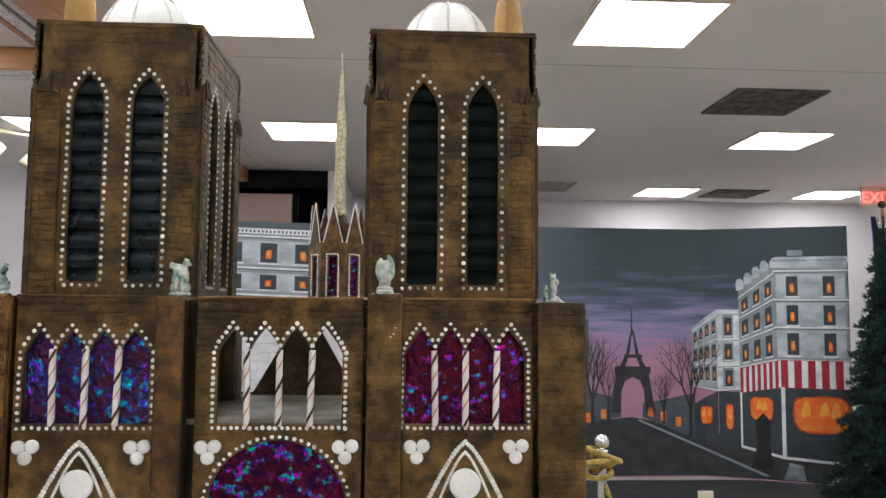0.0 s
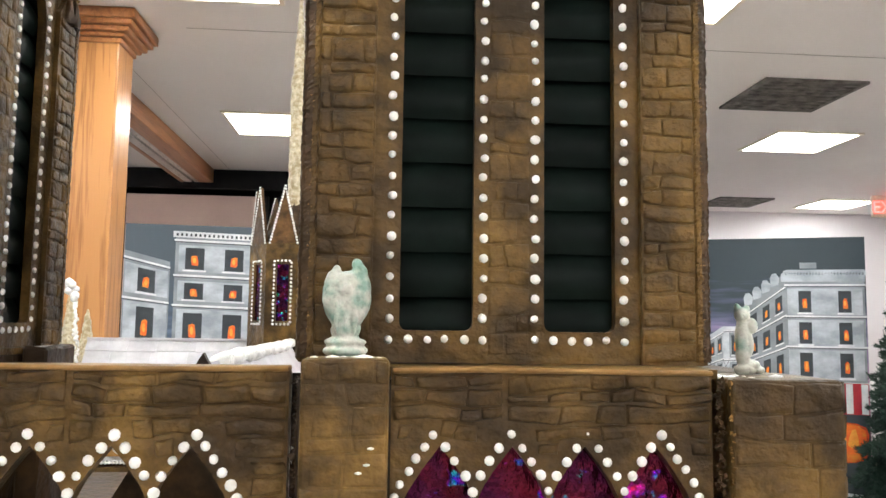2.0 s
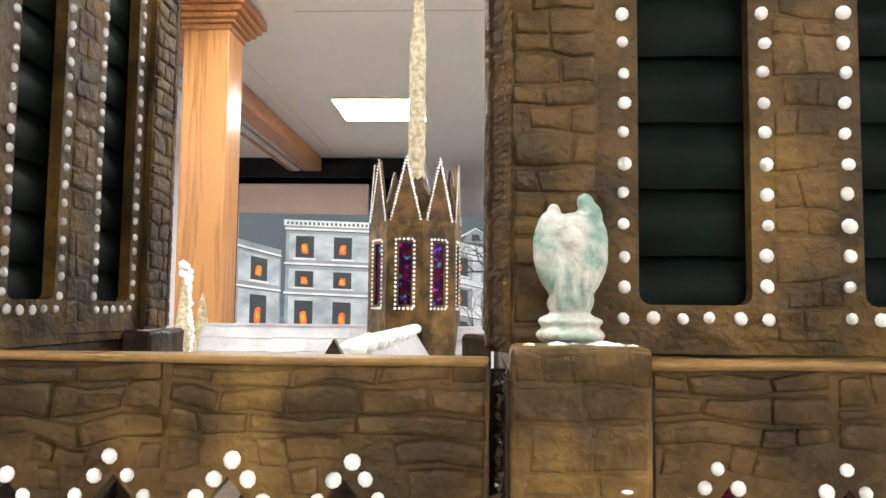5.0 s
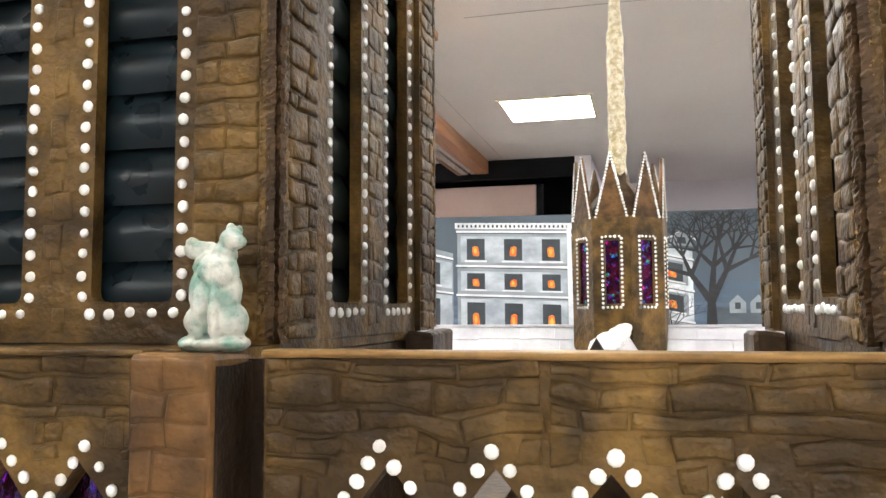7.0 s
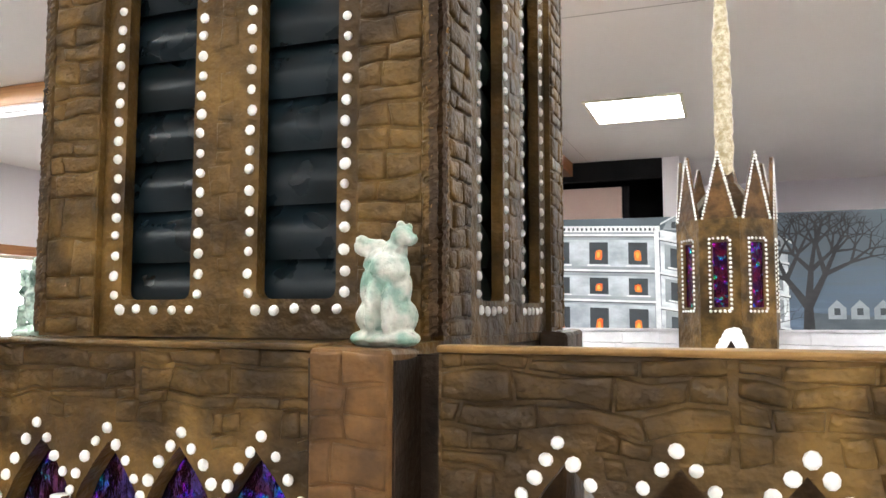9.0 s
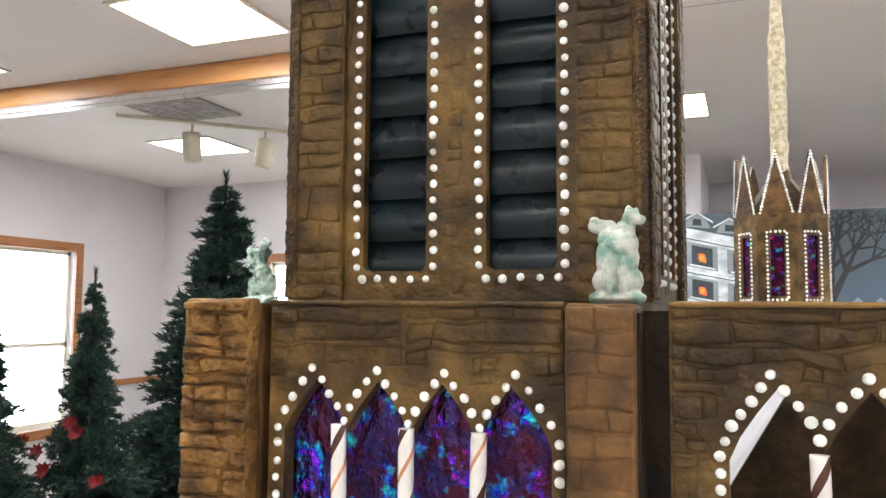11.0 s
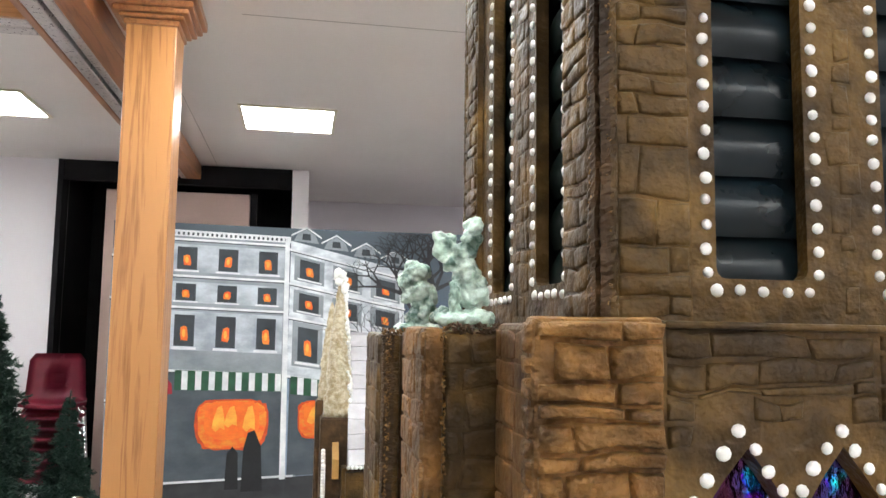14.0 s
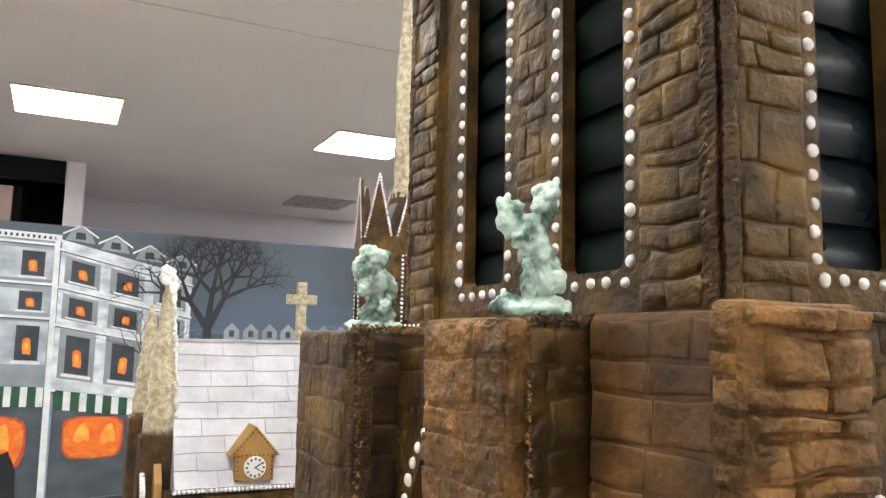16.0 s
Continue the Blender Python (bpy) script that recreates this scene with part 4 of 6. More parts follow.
part("base_board", box(-0.85, 0.55, 1.0, 2.95, 0.752, BASE, 0.004), CREAM, church)

YF, YP, YT = 1.034, 1.048, 1.084
Z_GAL, Z_TOP = 1.517, 1.893
FRONT = frame3((0, YP, 0), (1, 0, 0), (0, -1, 0))

# lower bodies and ledges
for x0, x1 in ((-0.497, -0.278), (-0.040, 0.186)):
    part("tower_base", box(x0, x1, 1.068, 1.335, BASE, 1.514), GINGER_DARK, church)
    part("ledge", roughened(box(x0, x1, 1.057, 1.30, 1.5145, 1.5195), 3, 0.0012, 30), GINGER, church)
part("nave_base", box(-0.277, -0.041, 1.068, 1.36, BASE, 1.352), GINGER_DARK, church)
part("terrace", roughened(box(-0.276, -0.042, 1.058, 1.357, 1.353, 1.360), 5, 0.002, 20), TERRACE, church, "grey icing terrace floor", smooth=True)

ROSE = [(-0.155 + 0.090 * math.cos(a), 1.245 + 0.088 * math.sin(a)) for a in [2 * math.pi * k / 40 for k in range(40)]]
for x0, x1, w0, w1, foil in ((-0.4915, -0.3132, -0.4853, -0.3167, FOIL_BLUE), (-0.262, -0.0465, -0.2396, -0.0684, None), (0.006, 0.1785, 0.0057, 0.1733, FOIL_RED)):
    za = 1.4805 if x0 < -0.4 else 1.485
    dots = arcade(w0, w1, 1.349, 1.446, za - 0.029, za)
    hole = arcade(w0 + 0.0044, w1 - 0.0044, 1.3535, 1.444, za - 0.0350, za - 0.0060)
    keep = arcade(w0 - 0.004, w1 + 0.004, 1.3445, 1.452, 1.4635, 1.490)
    holes = [hole] + ([ROSE] if foil is None else [])
    p = part("gallery_wall", slab(FRONT, [(x0, BASE), (x1, BASE), (x1, Z_GAL), (x0, Z_GAL)], holes, -0.011, 0.0), GINGER, church)
    # two copings are coloured paler to carry the lit top edge
    part("wall_coping", roughened(box(x0, x1, YP - 0.0032, YP + 0.0125, 1.5168, 1.5196, 0.0012, 2), 3, 0.0010, 45, x0), GINGER if x0 < -0.4 else GINGER_EDGE, p, smooth=True)
    icing_row(p, FRONT, piped(dots, [0, 1, 2] + list(range(5, len(dots), 3)), 0.0093 if x0 < -0.4 else 0.0082), 0.0, 0.0027 if foil is None else 0.0025)
    blocked = [keep, [(-0.155 + 0.10 * math.cos(a), 1.245 + 0.098 * math.sin(a)) for a in [2 * math.pi * k / 30 for k in range(30)]]] if foil is None else [keep]
    mid = -0.156 if foil is None else 0.066 if x0 > 0 else -0.405
    for k, (a, b) in enumerate(((x0 + 0.001, mid - 0.0012), (mid + 0.0012, x1 - 0.001))):
        bricks(p, FRONT, a, b, 1.335, Z_GAL - 0.0005, 0.0086, 0.0235, 0.0, 0.0030, GINGER, blocked, gap=0.0014, wobble=0.0042, seed=int(100 * (x0 + 2)) + 7 * k)
    if foil:
        raw("stained_window", [FRONT(w0 - 0.002, 1.350, -0.012), FRONT(w1 + 0.002, 1.350, -0.012), FRONT(w1 + 0.002, 1.485, -0.012), FRONT(w0 - 0.002, 1.485, -0.012)], [(0, 1, 2, 3)], foil, p, "iridescent purple foil window")
    else:
        raw("rose_window", [FRONT(u, v, -0.010) for u, v in ROSE], [tuple(range(40))], FOIL_ROSE, p, "round iridescent foil rose window")
        icing_row(p, FRONT, resample([(-0.155 + 0.0945 * math.cos(a), 1.245 + 0.0925 * math.sin(a)) for a in [2 * math.pi * k / 60 for k in range(60)]], 0.0097), 0.0, 0.0025)
    # three striped candy sticks
    step = (w1 - w0) / 4.13
    for k in (1, 2, 3):
        n, rings, r, z0, z1 = 24, 44, 0.0044, 1.352, 1.450
        vs = []
        for j in range(rings + 1):
            tw = 2 * math.pi * (2.1 * j / rings - 0.21 * k)
            lean = (j / rings - 0.5) * 0.002 * (k - 2)
            vs += [(w0 + (k + 0.065) * step + lean + r * math.cos(2 * math.pi * i / n + tw), YP - 0.0042 + r * math.sin(2 * math.pi * i / n + tw), z0 + (z1 - z0) * j / rings) for i in range(n)]
        fs, ix = [], []
        for j in range(rings):
            for i in range(n):
                fs.append((j * n + i, j * n + (i + 1) % n, (j + 1) * n + (i + 1) % n, (j + 1) * n + i))
                ix.append(1 if i < 4 else 2 if i in (12, 13) else 0)
        fs += [tuple(range(n))[::-1], tuple(rings * n + i for i in range(n))]
        raw("candy_stick", vs, fs, [CANDY_WHITE, CANDY_BROWN, CANDY_ORANGE], p, "white candy stick with brown and orange spiral stripes", smooth=True, idx=ix + [0, 0])
    # mint clusters below the lights
    for c in ((w0 - 0.004, w1 + 0.001) if foil is None else (w0 + 0.0125, w1 - 0.016) if x0 < -0.4 else (w0 + 0.020, w1 - 0.017)):
        for du, dv in ((-0.0085, 0.004), (0.0085, 0.005), (0.0, -0.0095)):
            bm = lathe([(0.0086, 0), (0.0088, 0.003), (0.007, 0.005), (0.002, 0.0055)], 16)
            bm.transform(Matrix.Translation((c + du, YP, 1.321 + dv)) @ pose(0, 0, 0, 90))
            part("white_mint", bm, ICING, p, smooth=True)
    # pointed icing arch with a round wafer
    if foil:
        c = (w0 + w1) / 2 - (0.005 if x0 < -0.4 else 0.0)
        for hw, za, r in ((0.060, 1.331, 0.0036), (0.048, 1.318, 0.0024)):
            arch = [(c - hw * s ** 0.75, za - 0.10 * s) for s in [1 - i / 14 for i in range(14)]] + [(c + hw * s ** 0.75, za - 0.10 * s) for s in [i / 14 for i in range(15)]]
            pts = resample(arch, r * 1.5, closed=False)
            bm = bmesh.new()
            for u, v in pts:
                m = Matrix.Translation(FRONT(u, v, 0.001)) @ Euler((0, radians(rnd.uniform(0, 180)), 0)).to_matrix().to_4x4()
                bmesh.ops.create_icosphere(bm, subdivisions=1, radius=r * rnd.uniform(0.9, 1.1), matrix=m)
            tagged(part("icing_arch", bm, ICING, p, "piped white icing pointed arch", smooth=True), kind="stuff")
        bm = lathe([(0.020, 0), (0.0205, 0.004), (0.018, 0.006), (0.004, 0.0065)], 28)
        bm.transform(Matrix.Translation((c, YP, 1.277)) @ pose(0, 0, 0, 90))
        part("wafer_disc", bm, ICING, p, smooth=True)


def column(x0, x1, y0, y1, top, material, row, length, proud, seed, faces="f", low=1.25):
    """A flat buttress: a slightly uneven slab with embossed courses."""
    bm = roughened(box(x0, x1, y0, y1, BASE, top, 0.0025, 2), 1, 0.0008, 40, seed)
    c = part("buttress", bm, material, church, smooth=False)
    if "f" in faces:
        bricks(c, frame3((0, y0, 0), (1, 0, 0), (0, -1, 0)), x0 + 0.001, x1 - 0.001, low, top - 0.0015, row, length, 0.0, proud, material, seed=seed, wobble=0.0030)
    if "l" in faces:
        bricks(c, frame3((x0, 0, 0), (0, -1, 0), (-1, 0, 0)), -y1 + 0.001, -y0 - 0.001, low, top - 0.0015, row * 1.1, length, 0.0, proud * (0.45 if material is GINGER_PALE else 1.0), material, seed=seed + 1, wobble=0.0030)
    if "r" in faces:
        bricks(c, frame3((x1, 0, 0), (0, 1, 0), (1, 0, 0)), y0 + 0.001, y1 - 0.001, low, top - 0.0015, row, length, 0.0, proud, material, seed=seed + 2)
    return c


column(-0.040, 0.0045, YF, 1.064, 1.5245, GINGER, 0.012, 0.017, 0.0013, 31)
column(-0.3112, -0.2765, YF, 1.064, 1.5185, GINGER_RED, 0.012, 0.018, 0.0014, 32)
column(-0.544, -0.497, YF, 1.046, 1.521, GINGER_PALE, 0.0088, 0.027, 0.0038, 33, "fl")
column(-0.5385, -0.497, 1.0475, 1.1045, 1.5185, GINGER_RED, 0.0118, 0.020, 0.0012, 39, "l")
column(0.186, 0.248, 1.038, 1.110, 1.515, GINGER, 0.0145, 0.034, 0.0013, 34, "fr")
column(-0.569, -0.5605, 1.106, 1.168, 1.517, GINGER_PALE, 0.0125, 0.034, 0.0017, 35, "fl")
column(-0.5600, -0.498, 1.109, 1.168, 1.5155, GINGER, 0.0125, 0.020, 0.0014, 40, "f")
column(-0.573, -0.566, 1.2475, 1.325, 1.5135, GINGER, 0.0145, 0.03, 0.0014, 36, "l")
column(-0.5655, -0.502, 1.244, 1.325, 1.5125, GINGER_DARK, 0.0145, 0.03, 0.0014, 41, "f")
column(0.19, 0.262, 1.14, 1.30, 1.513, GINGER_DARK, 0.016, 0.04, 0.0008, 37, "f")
# near-black strips put the shade of the gaps between slabs into colour
for x0, x1 in ((-0.278, -0.260), (-0.498, -0.490), (-0.3136, -0.3108), (-0.047, -0.0405), (0.178, 0.1855)):
    part("scorched_joint", box(x0, x1, YP + 0.0165, 1.067, BASE, 1.515), CREVICE_DARK, church)
for x, y, z in ((-0.297, YF, 1.255), (-0.0185, YF, 1.264), (0.216, 1.038, 1.260)):
    bm = slab(frame3((x, y, 0), (1, 0, 0), (0, -1, 0)), [(-0.016, z - 0.06), (0.016, z - 0.06), (0.016, z - 0.028), (0.0, z), (-0.016, z - 0.028)], [], 0.0, 0.006)
    tip = part("pointed_biscuit", bm, GINGER_GOLD, church, "golden pointed biscuit with a dark rim")
    for sg in (-1, 1):
        tube([(x, y - 0.0062, z - 0.001), (x + sg * 0.0155, y - 0.0062, z - 0.0285)], 0.0011, "rim", GINGER_DARK, tip)
# burnt flanks of the two front columns, darkened further with the crevice's shade
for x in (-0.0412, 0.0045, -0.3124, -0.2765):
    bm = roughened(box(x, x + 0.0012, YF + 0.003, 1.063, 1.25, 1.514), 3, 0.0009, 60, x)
    part("scorched_flank", bm, CREVICE_DARK, church)
# crumbled joints and dribbled icing on the buttresses
seam_at = ((-0.566, 1.2445, 1.40, 1.512),)
# side bay with a small lancet
SIDE = frame3((-0.547, 0, 0), (0, -1, 0), (-1, 0, 0))
bay = part("side_wall", slab(SIDE, [(-1.2438, BASE), (-1.1685, BASE), (-1.1685, 1.507), (-1.2438, 1.507)], [lancet(-1.212, 0.018, 1.33, 1.42, 1.462)], -0.04, 0.0), GINGER, church)
bricks(bay, SIDE, -1.243, -1.169, 1.30, 1.506, 0.012, 0.024, 0.0, 0.0011, GINGER, [lancet(-1.212, 0.028, 1.3, 1.425, 1.478)], seed=38)
icing_row(bay, SIDE, resample(lancet(-1.212, 0.0225, 1.325, 1.42, 1.470), 0.0095), 0.0, 0.0025)
raw("stained_window", [SIDE(-1.24, 1.32, -0.012), SIDE(-1.18, 1.32, -0.012), SIDE(-1.18, 1.47, -0.012), SIDE(-1.24, 1.47, -0.012)], [(0, 1, 2, 3)], FOIL_RED, bay, "dark red foil window")
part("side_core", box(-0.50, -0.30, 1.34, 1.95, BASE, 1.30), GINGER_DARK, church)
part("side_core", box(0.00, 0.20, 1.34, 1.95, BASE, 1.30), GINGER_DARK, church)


def crumbs(parent, material, a, b, n, spread, size, seed, name="crumb_fringe"):
    """A ragged fringe of broken crumbs strewn along a line, each a small uneven four-sided chip."""
    rg = random.Random(seed)
    a, b = Vector(a), Vector(b)
    verts, faces = [], []
    for k in range(n):
        p = a.lerp(b, (k + rg.random()) / n) + Vector([rg.uniform(-spread, spread) for _ in range(3)])
        r = size * rg.uniform(0.5, 1.3)
        q = Euler([rg.uniform(0, 6.3) for _ in range(3)]).to_matrix()
        o = len(verts)
        for c in ((1, 0, -0.6), (-0.6, 0.9, -0.5), (-0.5, -0.9, -0.5), (0.1, 0.1, 1.1)):
            verts.append(p + q @ Vector([v * r * rg.uniform(0.7, 1.3) for v in c]))
        faces += [(o, o + 2, o + 1), (o, o + 1, o + 3), (o + 1, o + 2, o + 3), (o + 2, o, o + 3)]
    tagged(raw(name, verts, faces, material, parent), kind="stuff")


def seam(parent, x, y, z0, z1, seed, sx_=1, sy_=1):
    """The rough glued joint where two baked slabs meet."""
    rg = random.Random(seed)
    n = 190
    half = ((0.0048, -0.0038), (0.0040, -0.0051), (0.0028, -0.0053), (0.0012, -0.0052), (-0.0006, -0.0050), (-0.0026, -0.0043))
    cut = [(a * 1.0, b) for a, b in half] + [(-0.0016, -0.0016)] + [(b, a * 1.0) for a, b in half[::-1]]
    m = len(cut)
    verts, faces, idx = [], [], []
    for k in range(n + 1):
        z = z0 + (z1 - z0) * k / n
        sway = 0.0004 * noise.noise(Vector((0.3, seed, z * 45)))
        for i, (dx, dy) in enumerate(cut):
            j = 0.00022 if i in (0, m - 1) else 0.00045
            w = 1.0 if 3 <= i <= m - 4 else 0.0
            verts.append((x + (sx_ * dx) + sway * w + rg.uniform(-j, j), y + (sy_ * dy) - sway * w + rg.uniform(-j, j), z + rg.uniform(-0.0004, 0.0004)))
    for k in range(n):
        for i in range(m - 1):
            f = (m * k + i, m * k + i + 1, m * k + m + i + 1, m * k + m + i)
            faces.append(f[::-1] if sx_ * sy_ > 0 else f)
            idx.append(1 if 3 <= i <= m - 5 else 0)
    raw("corner_seam", verts, faces, [GINGER, GINGER_DARK], parent, idx=idx)


def tower_face(t, o, U, N, W, seed, fr=(0.32, 0.685), detail=True):
    """One side of a bell tower: pierced wall, two lancets with louvres, flat pilasters, courses and piped dots."""
    f = frame3(o, U, N)
    zb = 1.520
    east = o[0] > -0.1
    holes, dots, keep = [], [], []
    for c in (fr[0] * W, fr[1] * W):
        holes.append(lancet(c, 0.0212, 1.5385, 1.782, 1.824, rb=0.0045))
        dots.append(lancet(c, 0.0268 if east else 0.0258, 1.5335, 1.785, 1.832, rb=0.0 if east else 0.004))
        keep.append(lancet(c, 0.0298, 1.529, 1.787, 1.84))
    wall = part("tower_wall", slab(f, [(0, zb), (W, zb), (W, Z_TOP), (0, Z_TOP)], holes if detail else [], -0.007, 0.0), GINGER, t)
    if not detail:
        return wall
    for d in dots:
        icing_row(wall, f, piped(d, [0, 1, 9], 0.0116) if east else piped(d, [0, 1, 12], 0.0101), 0.0, 0.0025)
    for c in (fr[0] * W, fr[1] * W):
        z, k = 1.531, 0
        while z < 1.828:
            h = 0.0268
            verts, n = [], 7
            for i in range(n):
                s = i / (n - 1)
                for u in (-0.0245, -0.008, 0.008, 0.0245):
                    bulge = 0.0075 * math.sin(math.pi * (0.10 + 0.82 * s)) - 0.0055 * s
                    sag = 0.0003 * noise.noise(Vector((c * 90 + u * 60, z * 90, seed)))
                    verts.append(f(c + u, z + h * 1.12 * s + sag * 2, -0.0135 + bulge + sag))
            faces = [(4 * i + j, 4 * i + j + 1, 4 * i + 5 + j, 4 * i + 4 + j) for i in range(n - 1) for j in range(3)]
            raw("louvre", verts, faces, LOUVRE_GLOSS if o[0] < -0.2 and N[1] < 0 else LOUVRE, wall, smooth=True)
            z += h
    pw = 0.0365
    for a, b in ((0.0, pw), (W - pw, W)):
        m = (a + b) / 2
        pil = part("pilaster", slab(f, [(a, zb), (b, zb), (b, 1.800), (m + 0.006, 1.817), (m - 0.006, 1.817), (a, 1.800)], [], 0.0002, 0.0042), GINGER, t)
        bricks(pil, f, a + (0.0045 if a < 0.01 else 0.0008), b - (0.0008 if a < 0.01 else 0.0045), zb + 0.001, 1.798, 0.0104, 0.021, 0.0042, 0.0027, GINGER, seed=seed + int(a * 1000))
    cm = (fr[0] + fr[1]) / 2 * W
    bricks(wall, f, cm - 0.0122, cm + 0.0122, 1.524, 1.83, 0.0125, 0.0165, 0.0, 0.0014, GINGER, keep, seed=seed + 5)
    bricks(wall, f, pw + 0.001, W - pw - 0.001, 1.8405, Z_TOP - 0.001, 0.0125, 0.05, 0.0, 0.0017, GINGER, seed=seed + 6)
    return wall


for k, (sx, sy, z0, z1) in enumerate(seam_at):
    seam(church, sx, sy, z0, z1, 80 + k)
    crumbs(church, GINGER_EDGE, (sx - 0.002, sy - 0.004, z0), (sx - 0.002, sy - 0.004, z1), 260, 0.0013, 0.0009, 90 + k)
for k, (a, b, m, n, sp, sz) in enumerate((
        ((-0.566, 1.243, 1.468), (-0.566, 1.243, 1.514), GINGER_DARK, 240, 0.0030, 0.0013),
        ((-0.572, 1.2445, 1.5145), (-0.503, 1.2445, 1.5135), GINGER_EDGE, 120, 0.0014, 0.0012),
        ((-0.559, 1.108, 1.5165), (-0.500, 1.108, 1.5165), GINGER_DARK, 240, 0.0018, 0.0011),
        ((-0.5605, 1.1065, 1.30), (-0.5605, 1.1065, 1.517), GINGER_EDGE, 330, 0.0011, 0.0008),
        ((-0.503, 1.2425, 1.30), (-0.503, 1.2425, 1.512), GINGER_EDGE, 120, 0.0008, 0.0010),
        ((-0.0425, 1.047, 1.40), (-0.0425, 1.047, 1.515), GINGER_DARK, 120, 0.0016, 0.0016),
        ((-0.0430, 1.046, 1.42), (-0.0430, 1.046, 1.514), ICING, 7, 0.0014, 0.0009),
        ((0.1820, 1.046, 1.35), (0.1820, 1.046, 1.515), GINGER_DARK, 320, 0.0022, 0.0013),
        ((0.1860, 1.040, 1.35), (0.1860, 1.040, 1.514), GINGER_EDGE, 70, 0.0012, 0.0012))):
    crumbs(church, m, a, b, n, sp, sz, 300 + k)
rg = random.Random(77)
for (x0, x1, y0, y1, z) in ((-0.276, -0.258, 1.27, 1.33, 1.514), (-0.060, -0.043, 1.27, 1.33, 1.514)):
    bm = roughened(box(x0, x1, y0, y1, 1.353, z + 0.006, 0.002), 2, 0.003, 60, x0)
    part("dark_chunk", bm, GINGER_DARK, church, "dark broken gingerbread chunk")
for (cx, cy, cz, n) in ((-0.018, 1.045, 1.5245, 9), (0.205, 1.06, 1.515, 10), (-0.53, 1.12, 1.516, 5)):
    for k in range(n):
        bm = bmesh.new()
        bmesh.ops.create_icosphere(bm, subdivisions=1, radius=rg.uniform(0.0012, 0.0026), matrix=Matrix.Translation((cx + rg.uniform(-0.019, 0.019), cy + rg.uniform(-0.008, 0.008), cz)) @ Matrix.Diagonal((rg.uniform(1, 2), 1, 0.6, 1)))
        part("icing_crumb", bm, ICING, church, smooth=True)
for u, v in ((-0.006, 1.472), (-0.010, 1.468), (-0.004, 1.480)):
    bm = bmesh.new()
    bmesh.ops.create_icosphere(bm, subdivisions=1, radius=0.0012, matrix=Matrix.Translation((u, YF - 0.0015, v)) @ Matrix.Diagonal((1.8, 0.5, 0.7, 1)))
    part("icing_crumb", bm, ICING, church, smooth=True)

for nm, x0, x1, seed in (("west", -0.499, -0.2775, 200), ("east", -0.042, 0.188, 300)):
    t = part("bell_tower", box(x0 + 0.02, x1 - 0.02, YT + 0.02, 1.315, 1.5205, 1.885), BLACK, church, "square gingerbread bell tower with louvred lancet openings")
    W, D = x1 - x0, 0.251
    tower_face(t, (x0, YT, 0), (1, 0, 0), (0, -1, 0), W, seed)
    tower_face(t, (x0, YT + D, 0), (0, -1, 0), (-1, 0, 0), D, seed + 20, (0.345, 0.715))
    tower_face(t, (x1, YT, 0), (0, 1, 0), (1, 0, 0), D, seed + 40, (0.35, 0.705))
    tower_face(t, (x1, YT + D, 0), (-1, 0, 0), (0, 1, 0), W, seed + 60, detail=False)
    for cx in (x0 - 0.0005, x1 + 0.0005):
        for cy in (YT - 0.0005, YT + D + 0.0005):
            seam(t, cx, cy, 1.522, 1.802, seed + int(cx * 100) + int(cy * 10), 1 if cx < (x0 + x1) / 2 else -1, 1 if cy < YT + 0.1 else -1)
            sx_, sy_ = (1 if cx < (x0 + x1) / 2 else -1), (1 if cy < YT + 0.1 else -1)
            crumbs(t, GINGER, (cx, cy, 1.797), (cx, cy, 1.893), 130, 0.0022, 0.0021, seed + int(cx * 50), "corner_crust")
            for dx, dy in ((-0.0040, 0.0010), (0.0010, -0.0040)):
                crumbs(t, GINGER_EDGE, (cx + sx_ * dx, cy + sy_ * dy, 1.522), (cx + sx_ * dx, cy + sy_ * dy, 1.80), 330, 0.0011, 0.0008, seed + int(cx * 90) + int(dx * 9000))
            # charred tips over the pilasters
            for dx, dy in ((0.010, -0.005), (0.020, -0.005), (0.028, -0.005), (-0.005, 0.012), (-0.005, 0.024)):
                px, py = cx + sx_ * dx, cy + sy_ * dy
                bm = roughened(lathe([(0.0055, 1.795), (0.0042, 1.806), (0.0008, 1.822)], 6, (px, py, 0)), 1, 0.0022, 210, px)
                part("pilaster_tip", bm, GINGER_DARK, t)
    part("tower_roof", roughened(box(x0 - 0.002, x1 + 0.002, YT - 0.002, YT + D + 0.002, Z_TOP - 0.001, Z_TOP + 0.005), 6, 0.0012, 25), GINGER, t)
    # fluted white dome with beaded ribs
    cx, cy, R, Hh = (x0 + x1) / 2 - 0.003, YT + 0.125, 0.074, 0.088
    n, mrows = 48, 14
    verts, faces = [], []
    for j in range(mrows + 1):
        ph = math.pi / 2 * j / mrows
        for i in range(n):
            a = 2 * math.pi * i / n
            flute = 1 - 0.045 * abs(math.sin(4 * a)) ** 0.5 * -1 - 0.045
            r = R * math.cos(ph) * flute
            verts.append((cx + r * math.cos(a), cy + r * math.sin(a), Z_TOP + 0.004 + Hh * math.sin(ph)))
    for j in range(mrows):
        for i in range(n):
            faces.append((j * n + i, j * n + (i + 1) % n, (j + 1) * n + (i + 1) % n, (j + 1) * n + i))
    dome = raw("dome", verts, faces, ICING, t, "ribbed white fondant dome", smooth=True)
    for q in range(8):
        a = 2 * math.pi * q / 8
        bm = bmesh.new()
        for j in range(24):
            ph = math.pi / 2 * j / 24
            r = R * 0.962 * math.cos(ph)
